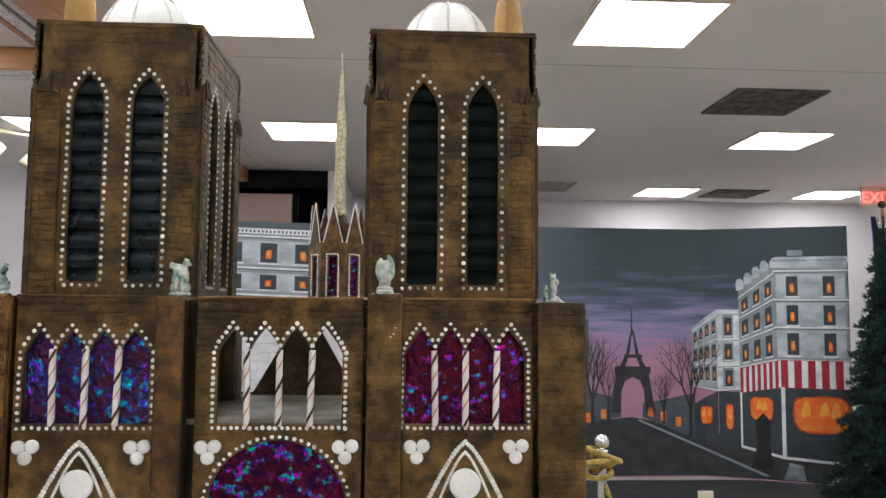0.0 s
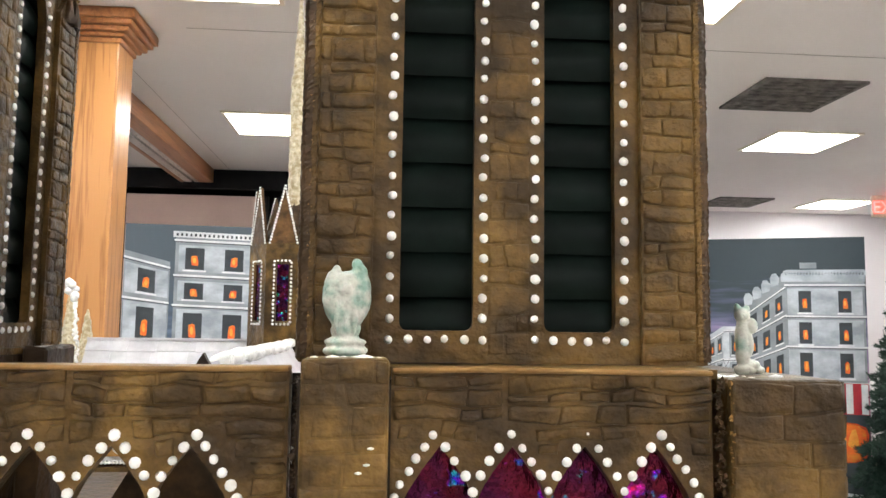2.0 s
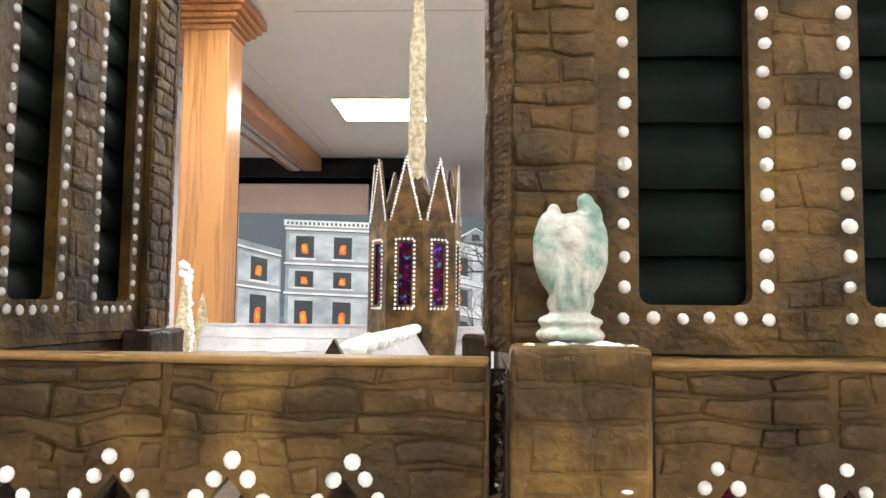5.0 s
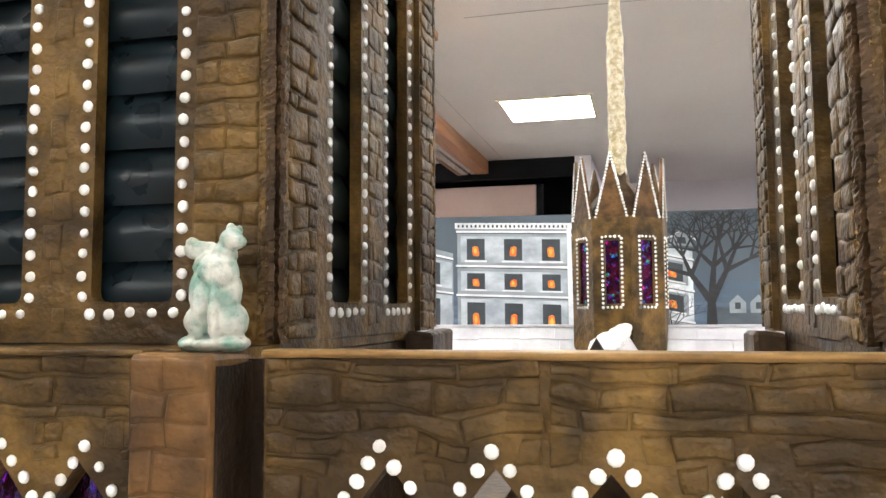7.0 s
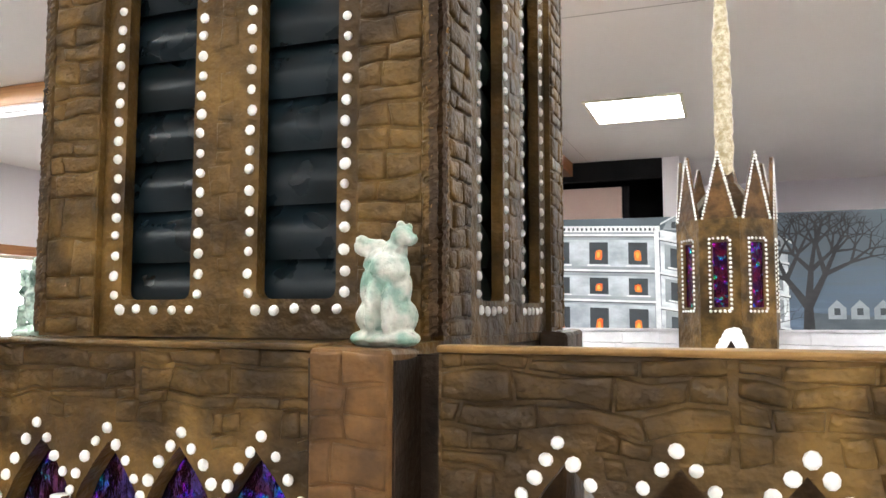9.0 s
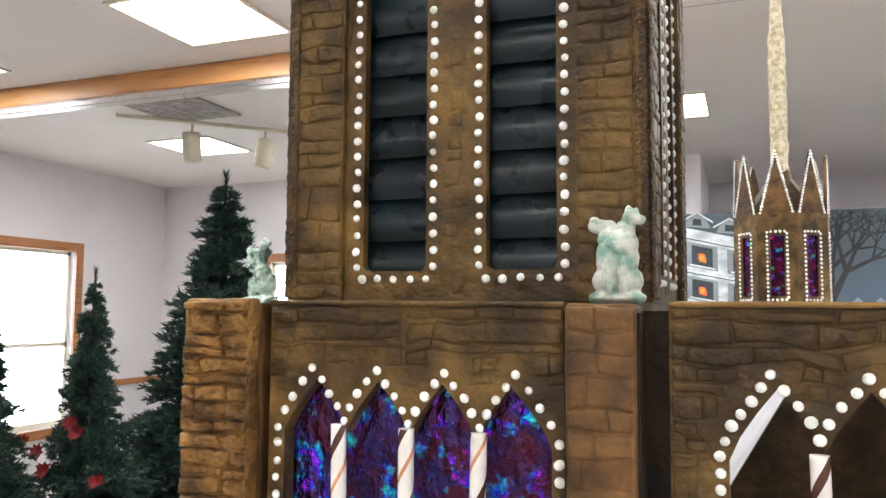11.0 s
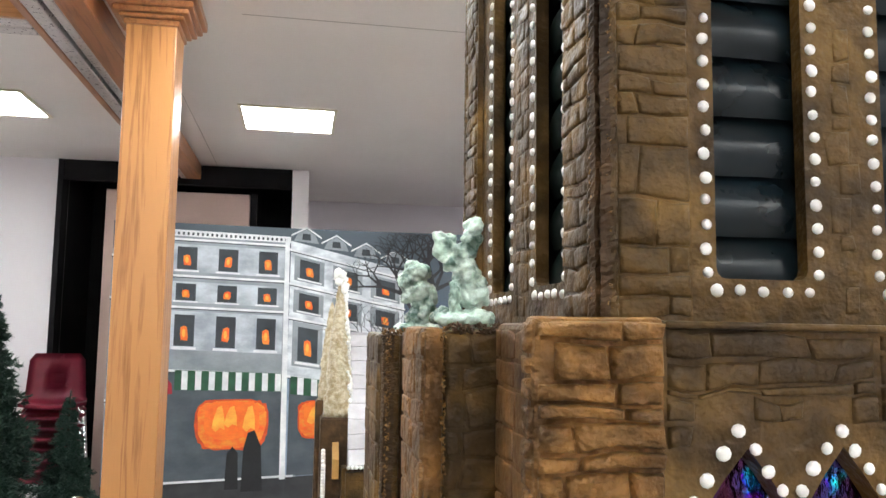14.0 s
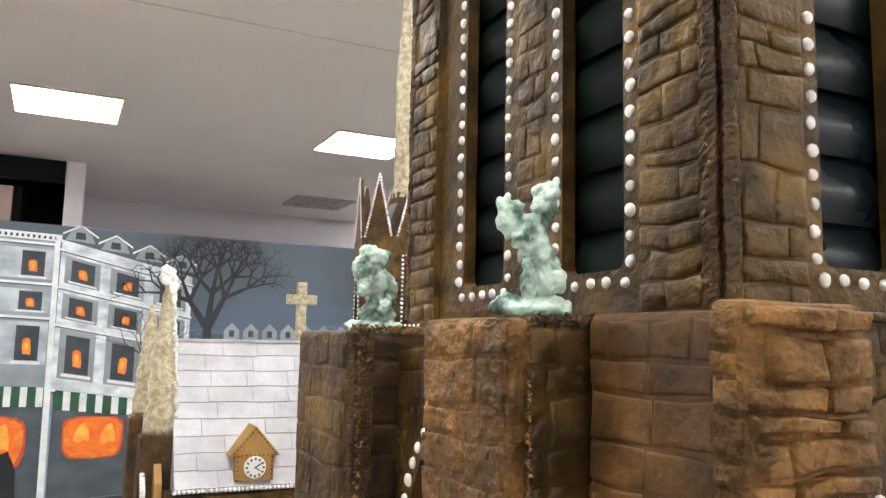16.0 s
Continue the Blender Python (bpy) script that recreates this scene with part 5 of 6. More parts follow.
            bmesh.ops.create_icosphere(bm, subdivisions=1, radius=0.0028, matrix=Matrix.Translation((cx + r * math.cos(a), cy + r * math.sin(a), Z_TOP + 0.005 + Hh * math.sin(ph))))
        tagged(part("icing_rib", bm, ICING, dome, smooth=True), kind="stuff")
    for px in (x0 + 0.024, x1 - 0.026):
        sc = 1.0 if (nm == "east") == (px > cx) or nm == "west" and px < cx else 0.0
        if sc:
            bm = lathe([(0.021, 0), (0.0225, 0.02), (0.021, 0.05), (0.017, 0.075), (0.009, 0.09), (0.002, 0.095)], 18, (px, 1.16, Z_TOP + 0.004))
            tur = part("turret", bm, GINGER_GOLD, t, "golden rounded biscuit turret", smooth=True)
            for q in range(7):
                a = 2 * math.pi * q / 7
                bm = bmesh.new()
                bmesh.ops.create_icosphere(bm, subdivisions=1, radius=0.0026, matrix=Matrix.Translation((px + 0.012 * math.cos(a), 1.16 + 0.012 * math.sin(a), Z_TOP + 0.088)))
                part("chocolate_dot", bm, GINGER_DARK, tur)

# ---- nave and transept ----
RX0, RX1, RY, RZ, EY, EZ = -0.536, 0.215, 2.15, 1.505, 2.035, 1.302
part("transept_wall", box(RX0 - 0.01, RX1 + 0.01, 2.042, 2.26, BASE, EZ - 0.004), GINGER, church)
bm = bmesh.new()
vs = [bm.verts.new(v) for v in ((RX0, EY, EZ - 0.003), (RX1, EY, EZ - 0.003), (RX1, RY, RZ - 0.003), (RX0, RY, RZ - 0.003), (RX0, 2 * RY - EY, EZ - 0.003), (RX1, 2 * RY - EY, EZ - 0.003))]
for q in ((0, 1, 2, 3), (3, 2, 5, 4), (0, 3, 4), (1, 5, 2), (0, 4, 5, 1)):
    bm.faces.new([vs[i] for i in q])
roof = part("transept_roof", bm, ICING_GREY, church, "grey-white fondant shingle roof")
sl = Vector((0, RY - EY, RZ - EZ))
nrm = Vector((0, -sl.z, sl.y)).normalized()


def shingles(parent, o, U, S, N, length, rows, mean, seed):
    rg = random.Random(seed)
    o, U, S, N = Vector(o), Vector(U), Vector(S), Vector(N)
    for r in range(rows):
        u = -rg.uniform(0, mean)
        while u < length:
            w = mean * rg.uniform(0.7, 1.35)
            a, b = max(u, 0) + 0.0002, min(u + w, length) - 0.0002
            u += w
            if b - a < 0.006:
                continue
            z0, z1 = r / rows, (r + 1.08) / rows if r < rows - 1 else 1.0
            wob = [rg.uniform(-0.0012, 0.0012) for _ in range(4)]
            lo, hi = 0.0026 + rg.uniform(0, 0.0006), 0.001
            p = [(a, z0, lo, wob[0]), ((a + b) / 2, z0, lo, wob[1]), (b, z0, lo, wob[2]), (b, z1, hi, 0), ((a + b) / 2, z1, hi, 0), (a, z1, hi, 0)]
            top = [o + U * q + S * s + N * d + S.normalized() * e for q, s, d, e in p]
            bot = [v - N * 0.0034 for v in top]
            fs = [(0, 1, 4, 5), (1, 2, 3, 4), (0, 6, 7, 1), (1, 7, 8, 2), (0, 5, 11, 6), (2, 8, 9, 3)]
            raw("shingle", top + bot, fs, ICING_GREY, parent)


shingles(roof, (RX0, EY, EZ), (1, 0, 0), sl, nrm, RX1 - RX0, 9, 0.075, 51)
part("ridge_cap", roughened(box(RX0, RX1, RY - 0.005, RY + 0.005, RZ - 0.001, RZ + 0.003), 4, 0.001, 30), ICING_GREY, roof)
bm = bmesh.new()
k = RX0
while k < RX1:
    bmesh.ops.create_icosphere(bm, subdivisions=1, radius=0.0034, matrix=Matrix.Translation((k, EY - 0.003, EZ - 0.002)))
    k += 0.0062
tagged(part("eave_beading", bm, ICING, church, "row of white icing beads along the eave", smooth=True), kind="stuff")
TW = part("transept_front", box(RX0 - 0.004, RX1 + 0.004, 2.033, 2.041, BASE, EZ - 0.009), GINGER, church)
bricks(TW, frame3((0, 2.033, 0), (1, 0, 0), (0, -1, 0)), RX0, -0.3, 1.20, EZ - 0.008, 0.014, 0.03, 0.0, 0.001, GINGER, seed=52)
# nave roof with its brown front gable
NX, NZ, NH = -0.158, 1.503, 0.122
bm = bmesh.new()
vs = [bm.verts.new(v) for v in ((NX - NH, 1.376, 1.30), (NX, 1.376, NZ), (NX + NH, 1.376, 1.30), (NX - NH, 2.80, 1.30), (NX, 2.80, NZ), (NX + NH, 2.80, 1.30))]
for q in ((0, 1, 2), (0, 3, 4, 1), (1, 4, 5, 2), (3, 5, 4), (0, 2, 5, 3)):
    bm.faces.new([vs[i] for i in q])
nave = part("nave_roof", bm, ICING_GREY, church, "white fondant nave roof")
part("nave_wall", box(NX - NH + 0.01, NX + NH - 0.01, 1.37, 2.79, BASE, 1.302), GINGER, church)
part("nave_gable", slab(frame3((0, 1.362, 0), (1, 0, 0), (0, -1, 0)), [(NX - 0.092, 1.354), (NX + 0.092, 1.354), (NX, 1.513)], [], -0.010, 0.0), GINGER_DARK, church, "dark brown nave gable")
bm = bmesh.new()
y, k = 1.45, 0
rg = random.Random(4)
while y < 2.06:
    bmesh.ops.create_icosphere(bm, subdivisions=2, radius=0.0115, matrix=Matrix.Translation((NX + rg.uniform(-0.003, 0.003), y, NZ - 0.001 + rg.uniform(-0.002, 0.002))) @ Matrix.Diagonal((1.0, 1.5, 0.75, 1)))
    y += 0.016
tagged(part("ridge_icing", bm, ICING, nave, "thick white icing along the ridge", smooth=True), kind="stuff")
# clock dormer
dorm = part("clock_dormer", slab(frame3((-0.429, 2.030, 0), (1, 0, 0), (0, -1, 0)), [(-0.027, 1.311), (0.027, 1.311), (0.027, 1.345), (0.036, 1.345), (0.0, 1.386), (-0.036, 1.345), (-0.027, 1.345)], [], -0.07, 0.0), GINGER_GOLD, church, "golden biscuit dormer with a round clock")
DF = frame3((-0.429, 2.030, 0), (1, 0, 0), (0, -1, 0))
bm = lathe([(0.0155, 0), (0.0155, 0.003), (0.014, 0.0036)], 28)
bm.transform(Matrix.Translation((-0.429, 2.030, 1.3295)) @ pose(0, 0, 0, 90))
dial = part("clock_dial", bm, ICING, dorm, "white clock dial with black hour marks")
for q in range(12):
    a = 2 * math.pi * q / 12
    bm = box(-0.0011, 0.0011, 0, 0.0008, -0.0016, 0.0016)
    bm.transform(Matrix.Translation((-0.429 + 0.0118 * math.sin(a), 2.0256, 1.3295 + 0.0118 * math.cos(a))) @ Euler((0, a, 0)).to_matrix().to_4x4())
    part("hour_mark", bm, BLACK, dial)
for a, ln in ((2.2, 0.0075), (1.0, 0.010)):
    bm = box(-0.0007, 0.0007, 0, 0.0008, -0.001, ln)
    bm.transform(Matrix.Translation((-0.429, 2.0252, 1.3295)) @ Euler((0, a, 0)).to_matrix().to_4x4())
    part("clock_pointer", bm, BLACK, dial)
for u, v in resample([(-0.024, 1.313), (-0.024, 1.345), (-0.031, 1.3465), (0.0, 1.382), (0.031, 1.3465), (0.024, 1.345), (0.024, 1.313)], 0.0062, closed=False) + resample([(-0.024, 1.346), (0.024, 1.346)], 0.0062, closed=False):
    bm = bmesh.new()
    bmesh.ops.create_icosphere(bm, subdivisions=1, radius=0.0013, matrix=Matrix.Translation(DF(u, v, 0.0004)))
    part("chocolate_dot", bm, GINGER_DARK, dorm)


def pinnacle(x, y, z0, z1, r, seed, white):
    """A knobbly tapering sugar pinnacle on a brown pier."""
    rg = random.Random(seed)
    pier = part("pinnacle_pier", roughened(box(x - r * 1.15, x + r * 1.15, y - r * 1.15, y + r * 1.15, BASE, z0 + 0.004, 0.003), 2, 0.001, 40, seed), GINGER_DARK, church)
    prof = [(r, z0 + 0.004), (r * 0.95, z0 + 0.03), (r * 0.75, z0 + 0.05)]
    for k in range(1, 9):
        f = k / 8
        prof.append((r * (0.72 * (1 - f) + 0.22), z0 + 0.05 + (z1 - z0 - 0.06) * f))
    prof.append((0.002, z1))
    bm = lathe(prof, 14, (x, y, 0))
    bmesh.ops.subdivide_edges(bm, edges=bm.edges[:], cuts=2, use_grid_fill=True)
    for v in bm.verts:
        v.co += noise.noise_vector(v.co * 160) * 0.0024
    p = part("pinnacle", bm, SUGAR_GOLD, pier, "crystalline golden sugar pinnacle", smooth=True)
    if white:
        bm = bmesh.new()
        for k in range(60):
            f = k / 59
            a = -0.35 + rg.uniform(-0.45, 0.45) if f < 0.9 else rg.uniform(0, 6.3)
            rr = r * (0.74 * (1 - f) + 0.22)
            bmesh.ops.create_icosphere(bm, subdivisions=1, radius=rg.uniform(0.0034, 0.0052) if f < 0.86 else rg.uniform(0.006, 0.009), matrix=Matrix.Translation((x + rr * math.cos(a), y + rr * math.sin(a), z0 + 0.01 + (z1 - z0) * f)))
        tagged(part("icing_crocket", bm, ICING, pier, "white icing crockets", smooth=True), kind="stuff")


pinnacle(-0.551, 2.10, 1.368, 1.597, 0.0245, 61, True)
pinnacle(-0.560, 2.21, 1.385, 1.56, 0.022, 62, False)
tg = part("transept_gable", slab(frame3((-0.560, 0, 0), (0, -1, 0), (-1, 0, 0)), [(-2.25, 1.28), (-2.05, 1.28), (-2.05, 1.31), (-2.15, 1.42), (-2.25, 1.31)], [], -0.01, 0.0), GINGER_GOLD, church, "golden biscuit gable edged with icing")
bm = bmesh.new()
for k in range(30):
    z = 1.20 + 0.005 * k
    bmesh.ops.create_icosphere(bm, subdivisions=1, radius=0.0045, matrix=Matrix.Translation((-0.574, 2.055 + (0.0 if z < 1.3 else (z - 1.3) * 0.9), z)))
tagged(part("icing_edge", bm, ICING, tg, smooth=True), kind="stuff")

# cross on the far gable
CX, CY = -0.151, 2.80
bm = bmesh.new()
for a in ((-0.0115, 0.0115, 1.49, 1.653, 0.008), (-0.037, 0.037, 1.598, 1.622, 0.0095)):
    add_box(bm, CX + a[0], CX + a[1], CY - a[4], CY + a[4], a[2], a[3], 0.002)
part("cross", bm, SUGAR_GOLD, church, "small golden sugar cross")

# ---- crossing turret and spire ----
OC, OR = Vector((-0.164, 2.15, 0)), 0.0755
turret = part("crossing_turret", lathe([(OR / math.cos(math.pi / 8) - 0.006, BASE + 0.5), (OR / math.cos(math.pi / 8) - 0.006, 1.683)], 8, OC), GINGER_DARK, church, "eight-sided gingerbread turret with dotted windows")
turret.data.transform(Matrix.Translation(OC) @ pose(0, 0, 0, 0, 0, 22.5 - 8) @ Matrix.Translation(-OC))
SW = 2 * OR * math.tan(math.pi / 8)
for q in range(8):
    a = radians(-90 - 8 + 45 * q)
    N = Vector((math.cos(a), math.sin(a), 0))
    U = Vector((-N.y, N.x, 0))
    o = OC + N * OR - U * SW / 2
    f = frame3(o, U, N)
    hole = [(SW / 2 - 0.0113, 1.543), (SW / 2 + 0.0113, 1.543), (SW / 2 + 0.0113, 1.646), (SW / 2 - 0.0113, 1.646)]
    side = part("turret_wall", slab(f, [(0.0005, 1.40), (SW - 0.0005, 1.40), (SW - 0.0005, 1.685), (0.0005, 1.685)], [hole], -0.005, 0.0), GINGER, turret)
    raw("stained_window", [f(SW / 2 - 0.012, 1.54, -0.0035), f(SW / 2 + 0.012, 1.54, -0.0035), f(SW / 2 + 0.012, 1.65, -0.0035), f(SW / 2 - 0.012, 1.65, -0.0035)], [(0, 1, 2, 3)], FOIL_ROSE, side)
    icing_row(side, f, resample([(SW / 2 - 0.0157, 1.537), (SW / 2 + 0.0157, 1.537), (SW / 2 + 0.0157, 1.652), (SW / 2 - 0.0157, 1.652)], 0.0072), 0.0, 0.0023, 0.0002)
    gz = 1.790 + rnd.uniform(-0.006, 0.006)
    gab = part("turret_gable", slab(f, [(SW / 2 - 0.026, 1.683), (SW / 2 + 0.026, 1.683), (SW / 2, gz)], [], -0.006, 0.0), GINGER_RED, turret)
    icing_row(gab, f, resample([(SW / 2 - 0.0255, 1.685), (SW / 2, gz - 0.001), (SW / 2 + 0.0255, 1.685)], 0.0054, closed=False), 0.0, 0.0023, 0.0003)
part("turret_cap", lathe([(0.070, 1.68), (0.064, 1.695), (0.02, 1.75), (0.016, 1.77)], 8, OC), GINGER_DARK, turret)
prof = []
for k in range(60):
    z = 1.72 + (2.217 - 1.72) * k / 59
    f = k / 59
    r = 0.0155 * (1 - 0.15 * f) if f < 0.6 else 0.0125 * (1 - (f - 0.6) / 0.42)
    prof.append((max(r * (1 + 0.05 * math.sin(k * 1.35) + (0.08 if k % 12 == 5 else 0)), 0.001), z))
bm = lathe(prof, 14, (-0.164, 2.15, 0))
for v in bm.verts:
    v.co += noise.noise_vector(v.co * 190) * 0.0022
part("spire", bm, SUGAR_GOLD, turret, "tall knobbly golden sugar spire", smooth=True)

# ---- gargoyles ----


def gargoyle(name, blobs, at_, turn, label, scale=1.0, skin=None):
    """A cast sugar gargoyle: swollen limbs and wings fused into one lumpy skin. blobs: x y z and three radii, in mm."""
    bm = bmesh.new()
    for x, y, z, a, b, c in blobs:
        m = Matrix.Translation((x / 1000, y / 1000, z / 1000)) @ Matrix.Diagonal((a / 1000, b / 1000, c / 1000, 1))
        bmesh.ops.create_icosphere(bm, subdivisions=3, radius=1.0, matrix=m)
    me = bpy.data.meshes.new(name)
    bm.to_mesh(me)
    bm.free()
    me.materials.append(skin or VERDIGRIS)
    ob = new(name, me)
    ob.matrix_basis = Matrix.Translation(at_) @ pose(0, 0, 0, 0, 0, turn) @ Matrix.Scale(scale, 4)
    r = ob.modifiers.new("fuse", "REMESH")
    r.mode, r.voxel_size, r.use_smooth_shade = "VOXEL", 0.0008, True
    s = ob.modifiers.new("soften", "SMOOTH")
    s.iterations, s.factor = 1, 0.5
    tx = bpy.data.textures.new("lumps", "CLOUDS")
    tx.noise_scale = 0.007 if skin else 0.0042
    d = ob.modifiers.new("lumps", "DISPLACE")
    d.texture, d.strength, d.texture_coords = tx, 0.0018 if skin else 0.0046, "GLOBAL"
    return tagged(ob, label, "gargoyle", "gargoyles on the parapet")


PLINTH = [(0, 0, 2.5, 14, 11, 3.5), (-8, 3, 3, 7, 7, 3.5), (8, -3, 3, 7, 7, 3.5)]
OWL = [(0, 0, 3, 12.5, 11, 4), (0, 0, 8, 11.5, 9.5, 3.2), (0, 0, 15, 8.5, 8, 7), (0, 0, 29, 11.5, 9, 16), (0, 0, 40, 9.5, 8, 8), (-6.4, 1, 33, 7.6, 7, 14.5), (6.4, 1, 34, 7.6, 7, 15), (-7.2, 1, 44, 4.6, 5, 5), (7.0, 1, 46, 4.6, 5, 6), (-6.2, 1, 49, 2.6, 3.2, 2.6),
       (5.6, 1, 52, 3.0, 3.2, 3.0), (0, -6.5, 37, 4.2, 3.6, 5), (-4.6, -7.0, 22, 1.8, 2.4, 10), (4.6, -7.0, 22, 1.8, 2.4, 10), (0, -7.5, 20, 1.3, 2.0, 7)]
DOG = [(-9, 0, 3, 8, 10, 4), (9, 0, 3, 8, 10, 4), (0, 0, 3, 13, 11, 4), (-6, 1, 13, 9, 9, 9), (7, 1, 13, 8, 9, 9), (0, 0, 26, 13, 8.5, 15), (-2, 1, 38, 10, 6, 7), (3, -3, 35, 10, 7.5, 9), (-4.5, -7, 17, 2.9, 4, 13), (4, -7.5, 17, 2.9, 4, 13),
       (-11, 2, 46, 7, 2.6, 4.6), (-6, 3, 45, 7, 3.2, 5), (-13.5, 2, 49.5, 3.4, 2.2, 2.8), (5, -1, 43, 6, 5.5, 6.5), (9, -2, 50, 5.6, 5.6, 5), (14, -4, 48.5, 3.8, 3.4, 3), (7, 1, 55, 2.2, 2.2, 2.8), (11, 1, 54.5, 2, 2, 2.4)]
IMP = [(0, 0, 4, 14, 11, 4.5), (-8, 3, 5, 7, 7, 4.5), (9, -2, 5, 7, 7, 4.5), (5, 0, 16, 8.5, 7, 6.5), (2, 0, 26, 7, 6.2, 9), (-4, -5, 14, 2.8, 3.6, 9), (10, 2, 20, 3, 4, 6), (0, 0, 36, 6.5, 5, 5),
       (-8, 1, 39, 5.8, 3.6, 7.5), (-11, 1, 43, 3.6, 2.8, 4), (5, -1, 43, 4.6, 4.4, 7), (7, -2, 49, 3.8, 4, 4), (3, 1, 50, 2.4, 2.4, 2.6), (-6, -3, 31, 3, 3, 4)]
IMP_B = PLINTH + [(2, 0, 10, 10, 8, 7), (4, 1, 18, 8, 7, 8), (0, 0, 28, 9, 8, 9), (-7, -2, 34, 6, 6, 6), (0, -1, 40, 9, 7, 6), (-4, 0, 44, 5, 5, 4), (-7, -4, 24, 4, 4, 5), (9, 2, 24, 4, 5, 8), (4, -6, 12, 4, 5, 6)]
STUMP = [(0, 0, 3, 7, 6, 4), (-1, 0, 20, 4.6, 5, 20), (-1, 0, 38, 4.8, 5, 5), (4.5, -2, 31, 3.4, 4, 5), (4, 0, 6, 6, 5, 4), (9, 0, 3, 4, 4, 2.5), (-4, 1, 43, 2, 2.4, 3), (2, 0, 42, 2.2, 2.4, 3), (2, -2, 20, 3, 3, 9)]
gargoyle("gargoyle", OWL, (-0.0185, 1.056, 1.5245), 0, "pale green sugar gargoyle with folded wings on a buttress", 0.95, VERDIGRIS_PALE)
gargoyle("gargoyle", DOG, (-0.288, 1.056, 1.519), 0, "pale green dog-like sugar gargoyle with raised wings on a buttress", 0.87, VERDIGRIS_PALE)
gargoyle("gargoyle", IMP, (-0.5500, 1.1215, 1.5165), -8, "mottled green crouching sugar gargoyle on a side buttress", 0.91)
gargoyle("gargoyle", IMP_B, (-0.545, 1.285, 1.513), -8, "mottled green hunched sugar gargoyle on a rear buttress", 0.98)
gargoyle("gargoyle", STUMP, (0.215, 1.085, 1.515), 0, "slender pale green sugar gargoyle on the corner buttress", 0.92, VERDIGRIS_PALE)
gargoyle("gargoyle", STUMP, (0.226, 1.20, 1.513), 10, "small grey-green sugar gargoyle behind the corner one", 0.68)

# ---- artificial trees ----


def fir(seed, whorls, per, droop):
    """A needled artificial fir of height one: tiers of drooping boughs, each with tufted twigs."""
    rg = random.Random(seed)
    verts, faces = [], []

    def needle(p, d, ln, w):
        side = d.cross(Vector((rg.uniform(-1, 1), rg.uniform(-1, 1), rg.uniform(-1, 1)))).normalized() * w
        n = len(verts)
        verts.extend((p - side, p + side, p + d * ln))
        faces.append((n, n + 1, n + 2))

    for k in range(whorls):
        h = 0.04 + 0.93 * k / whorls
        reach = 0.32 * (1 - h) ** 1.10 * (1 + 0.13 * math.sin(h * 60 + seed)) + 0.004
        count = max(4, int(per * (0.35 + (1 - h))))
        tuft = min(1.0, 0.32 + (1 - h) / 0.22)
        for b in range(count):
            a = rg.uniform(0, 2 * math.pi)
            ln = reach * rg.uniform(0.55, 1.28)
            out = Vector((math.cos(a), math.sin(a), 0))
            z = h + rg.uniform(-0.012, 0.012)
            steps = max(3, int(ln / 0.022))
            for s in range(steps):
                f = (s + 0.6) / steps
                p = out * ln * f + Vector((0, 0, z - droop * ln * f * f + 0.05 * f * f * ln))
                for side in (-1, 0, 1):
                    tw = (out + Vector((-out.y, out.x, 0)) * side * 0.9 + Vector((0, 0, rg.uniform(-0.1, 0.35)))).normalized()
                    q = p + tw * 0.008 * tuft
                    for m in range(8):
                        d = (tw + Vector((rg.uniform(-1, 1), rg.uniform(-1, 1), rg.uniform(-0.8, 0.9))) * 0.75).normalized()
                        needle(q + tw * 0.0034 * tuft * m, d, rg.uniform(0.018, 0.030) * tuft, 0.0034 * tuft)
    for m in range(40):
        needle(Vector((0, 0, 0.955 + 0.001 * m)), Vector((rg.uniform(-0.5, 0.5), rg.uniform(-0.5, 0.5), 1)).normalized(), 0.03, 0.0024)
    me = bpy.data.meshes.new("crown")
    me.from_pydata([tuple(v) for v in verts], [], faces)
    me.materials.append(NEEDLE)
    return me


FIRS = [fir(1, 46, 20, 0.25), fir(2, 40, 19, 0.3)]


def christmas_tree(x, y, h, wide, variant, label, turn=0):
    t = thing("christmas_tree", (x, y, 0), label, "tree", "artificial trees")
    part("trunk", lathe([(0.022 * h, 0), (0.018 * h, 0.3 * h), (0.004 * h, 0.97 * h)], 8, (x, y, 0)), BARK, t)
    c = under(new("crown", FIRS[variant]), t)
    c.matrix_basis = Matrix.Translation((x, y, 0)) @ pose(0, 0, 0, 0, 0, turn) @ Matrix.Diagonal((h * wide, h * wide, h, 1))
    return t


christmas_tree(-3.955, 5.66, 2.56, 0.96, 0, "tall full artificial green Christmas tree")
christmas_tree(-3.485, 3.92, 1.72, 0.62, 1, "slim artificial green tree with red poinsettias", 40)
christmas_tree(-3.68, 3.40, 1.62, 0.80, 0, "artificial green tree beside the slim one", 100)
christmas_tree(-2.81, 5.25, 1.73, 0.80, 1, "narrow artificial green Christmas tree", 150)
christmas_tree(-2.46, 6.00, 1.75, 0.80, 0, "dense artificial green Christmas tree", 200)
christmas_tree(-2.065, 6.35, 1.08, 0.80, 1, "small artificial green tree before stacked chairs", 250)
christmas_tree(4.06, 6.35, 2.32, 0.62, 0, "artificial green tree beside the painted backdrop", 300)


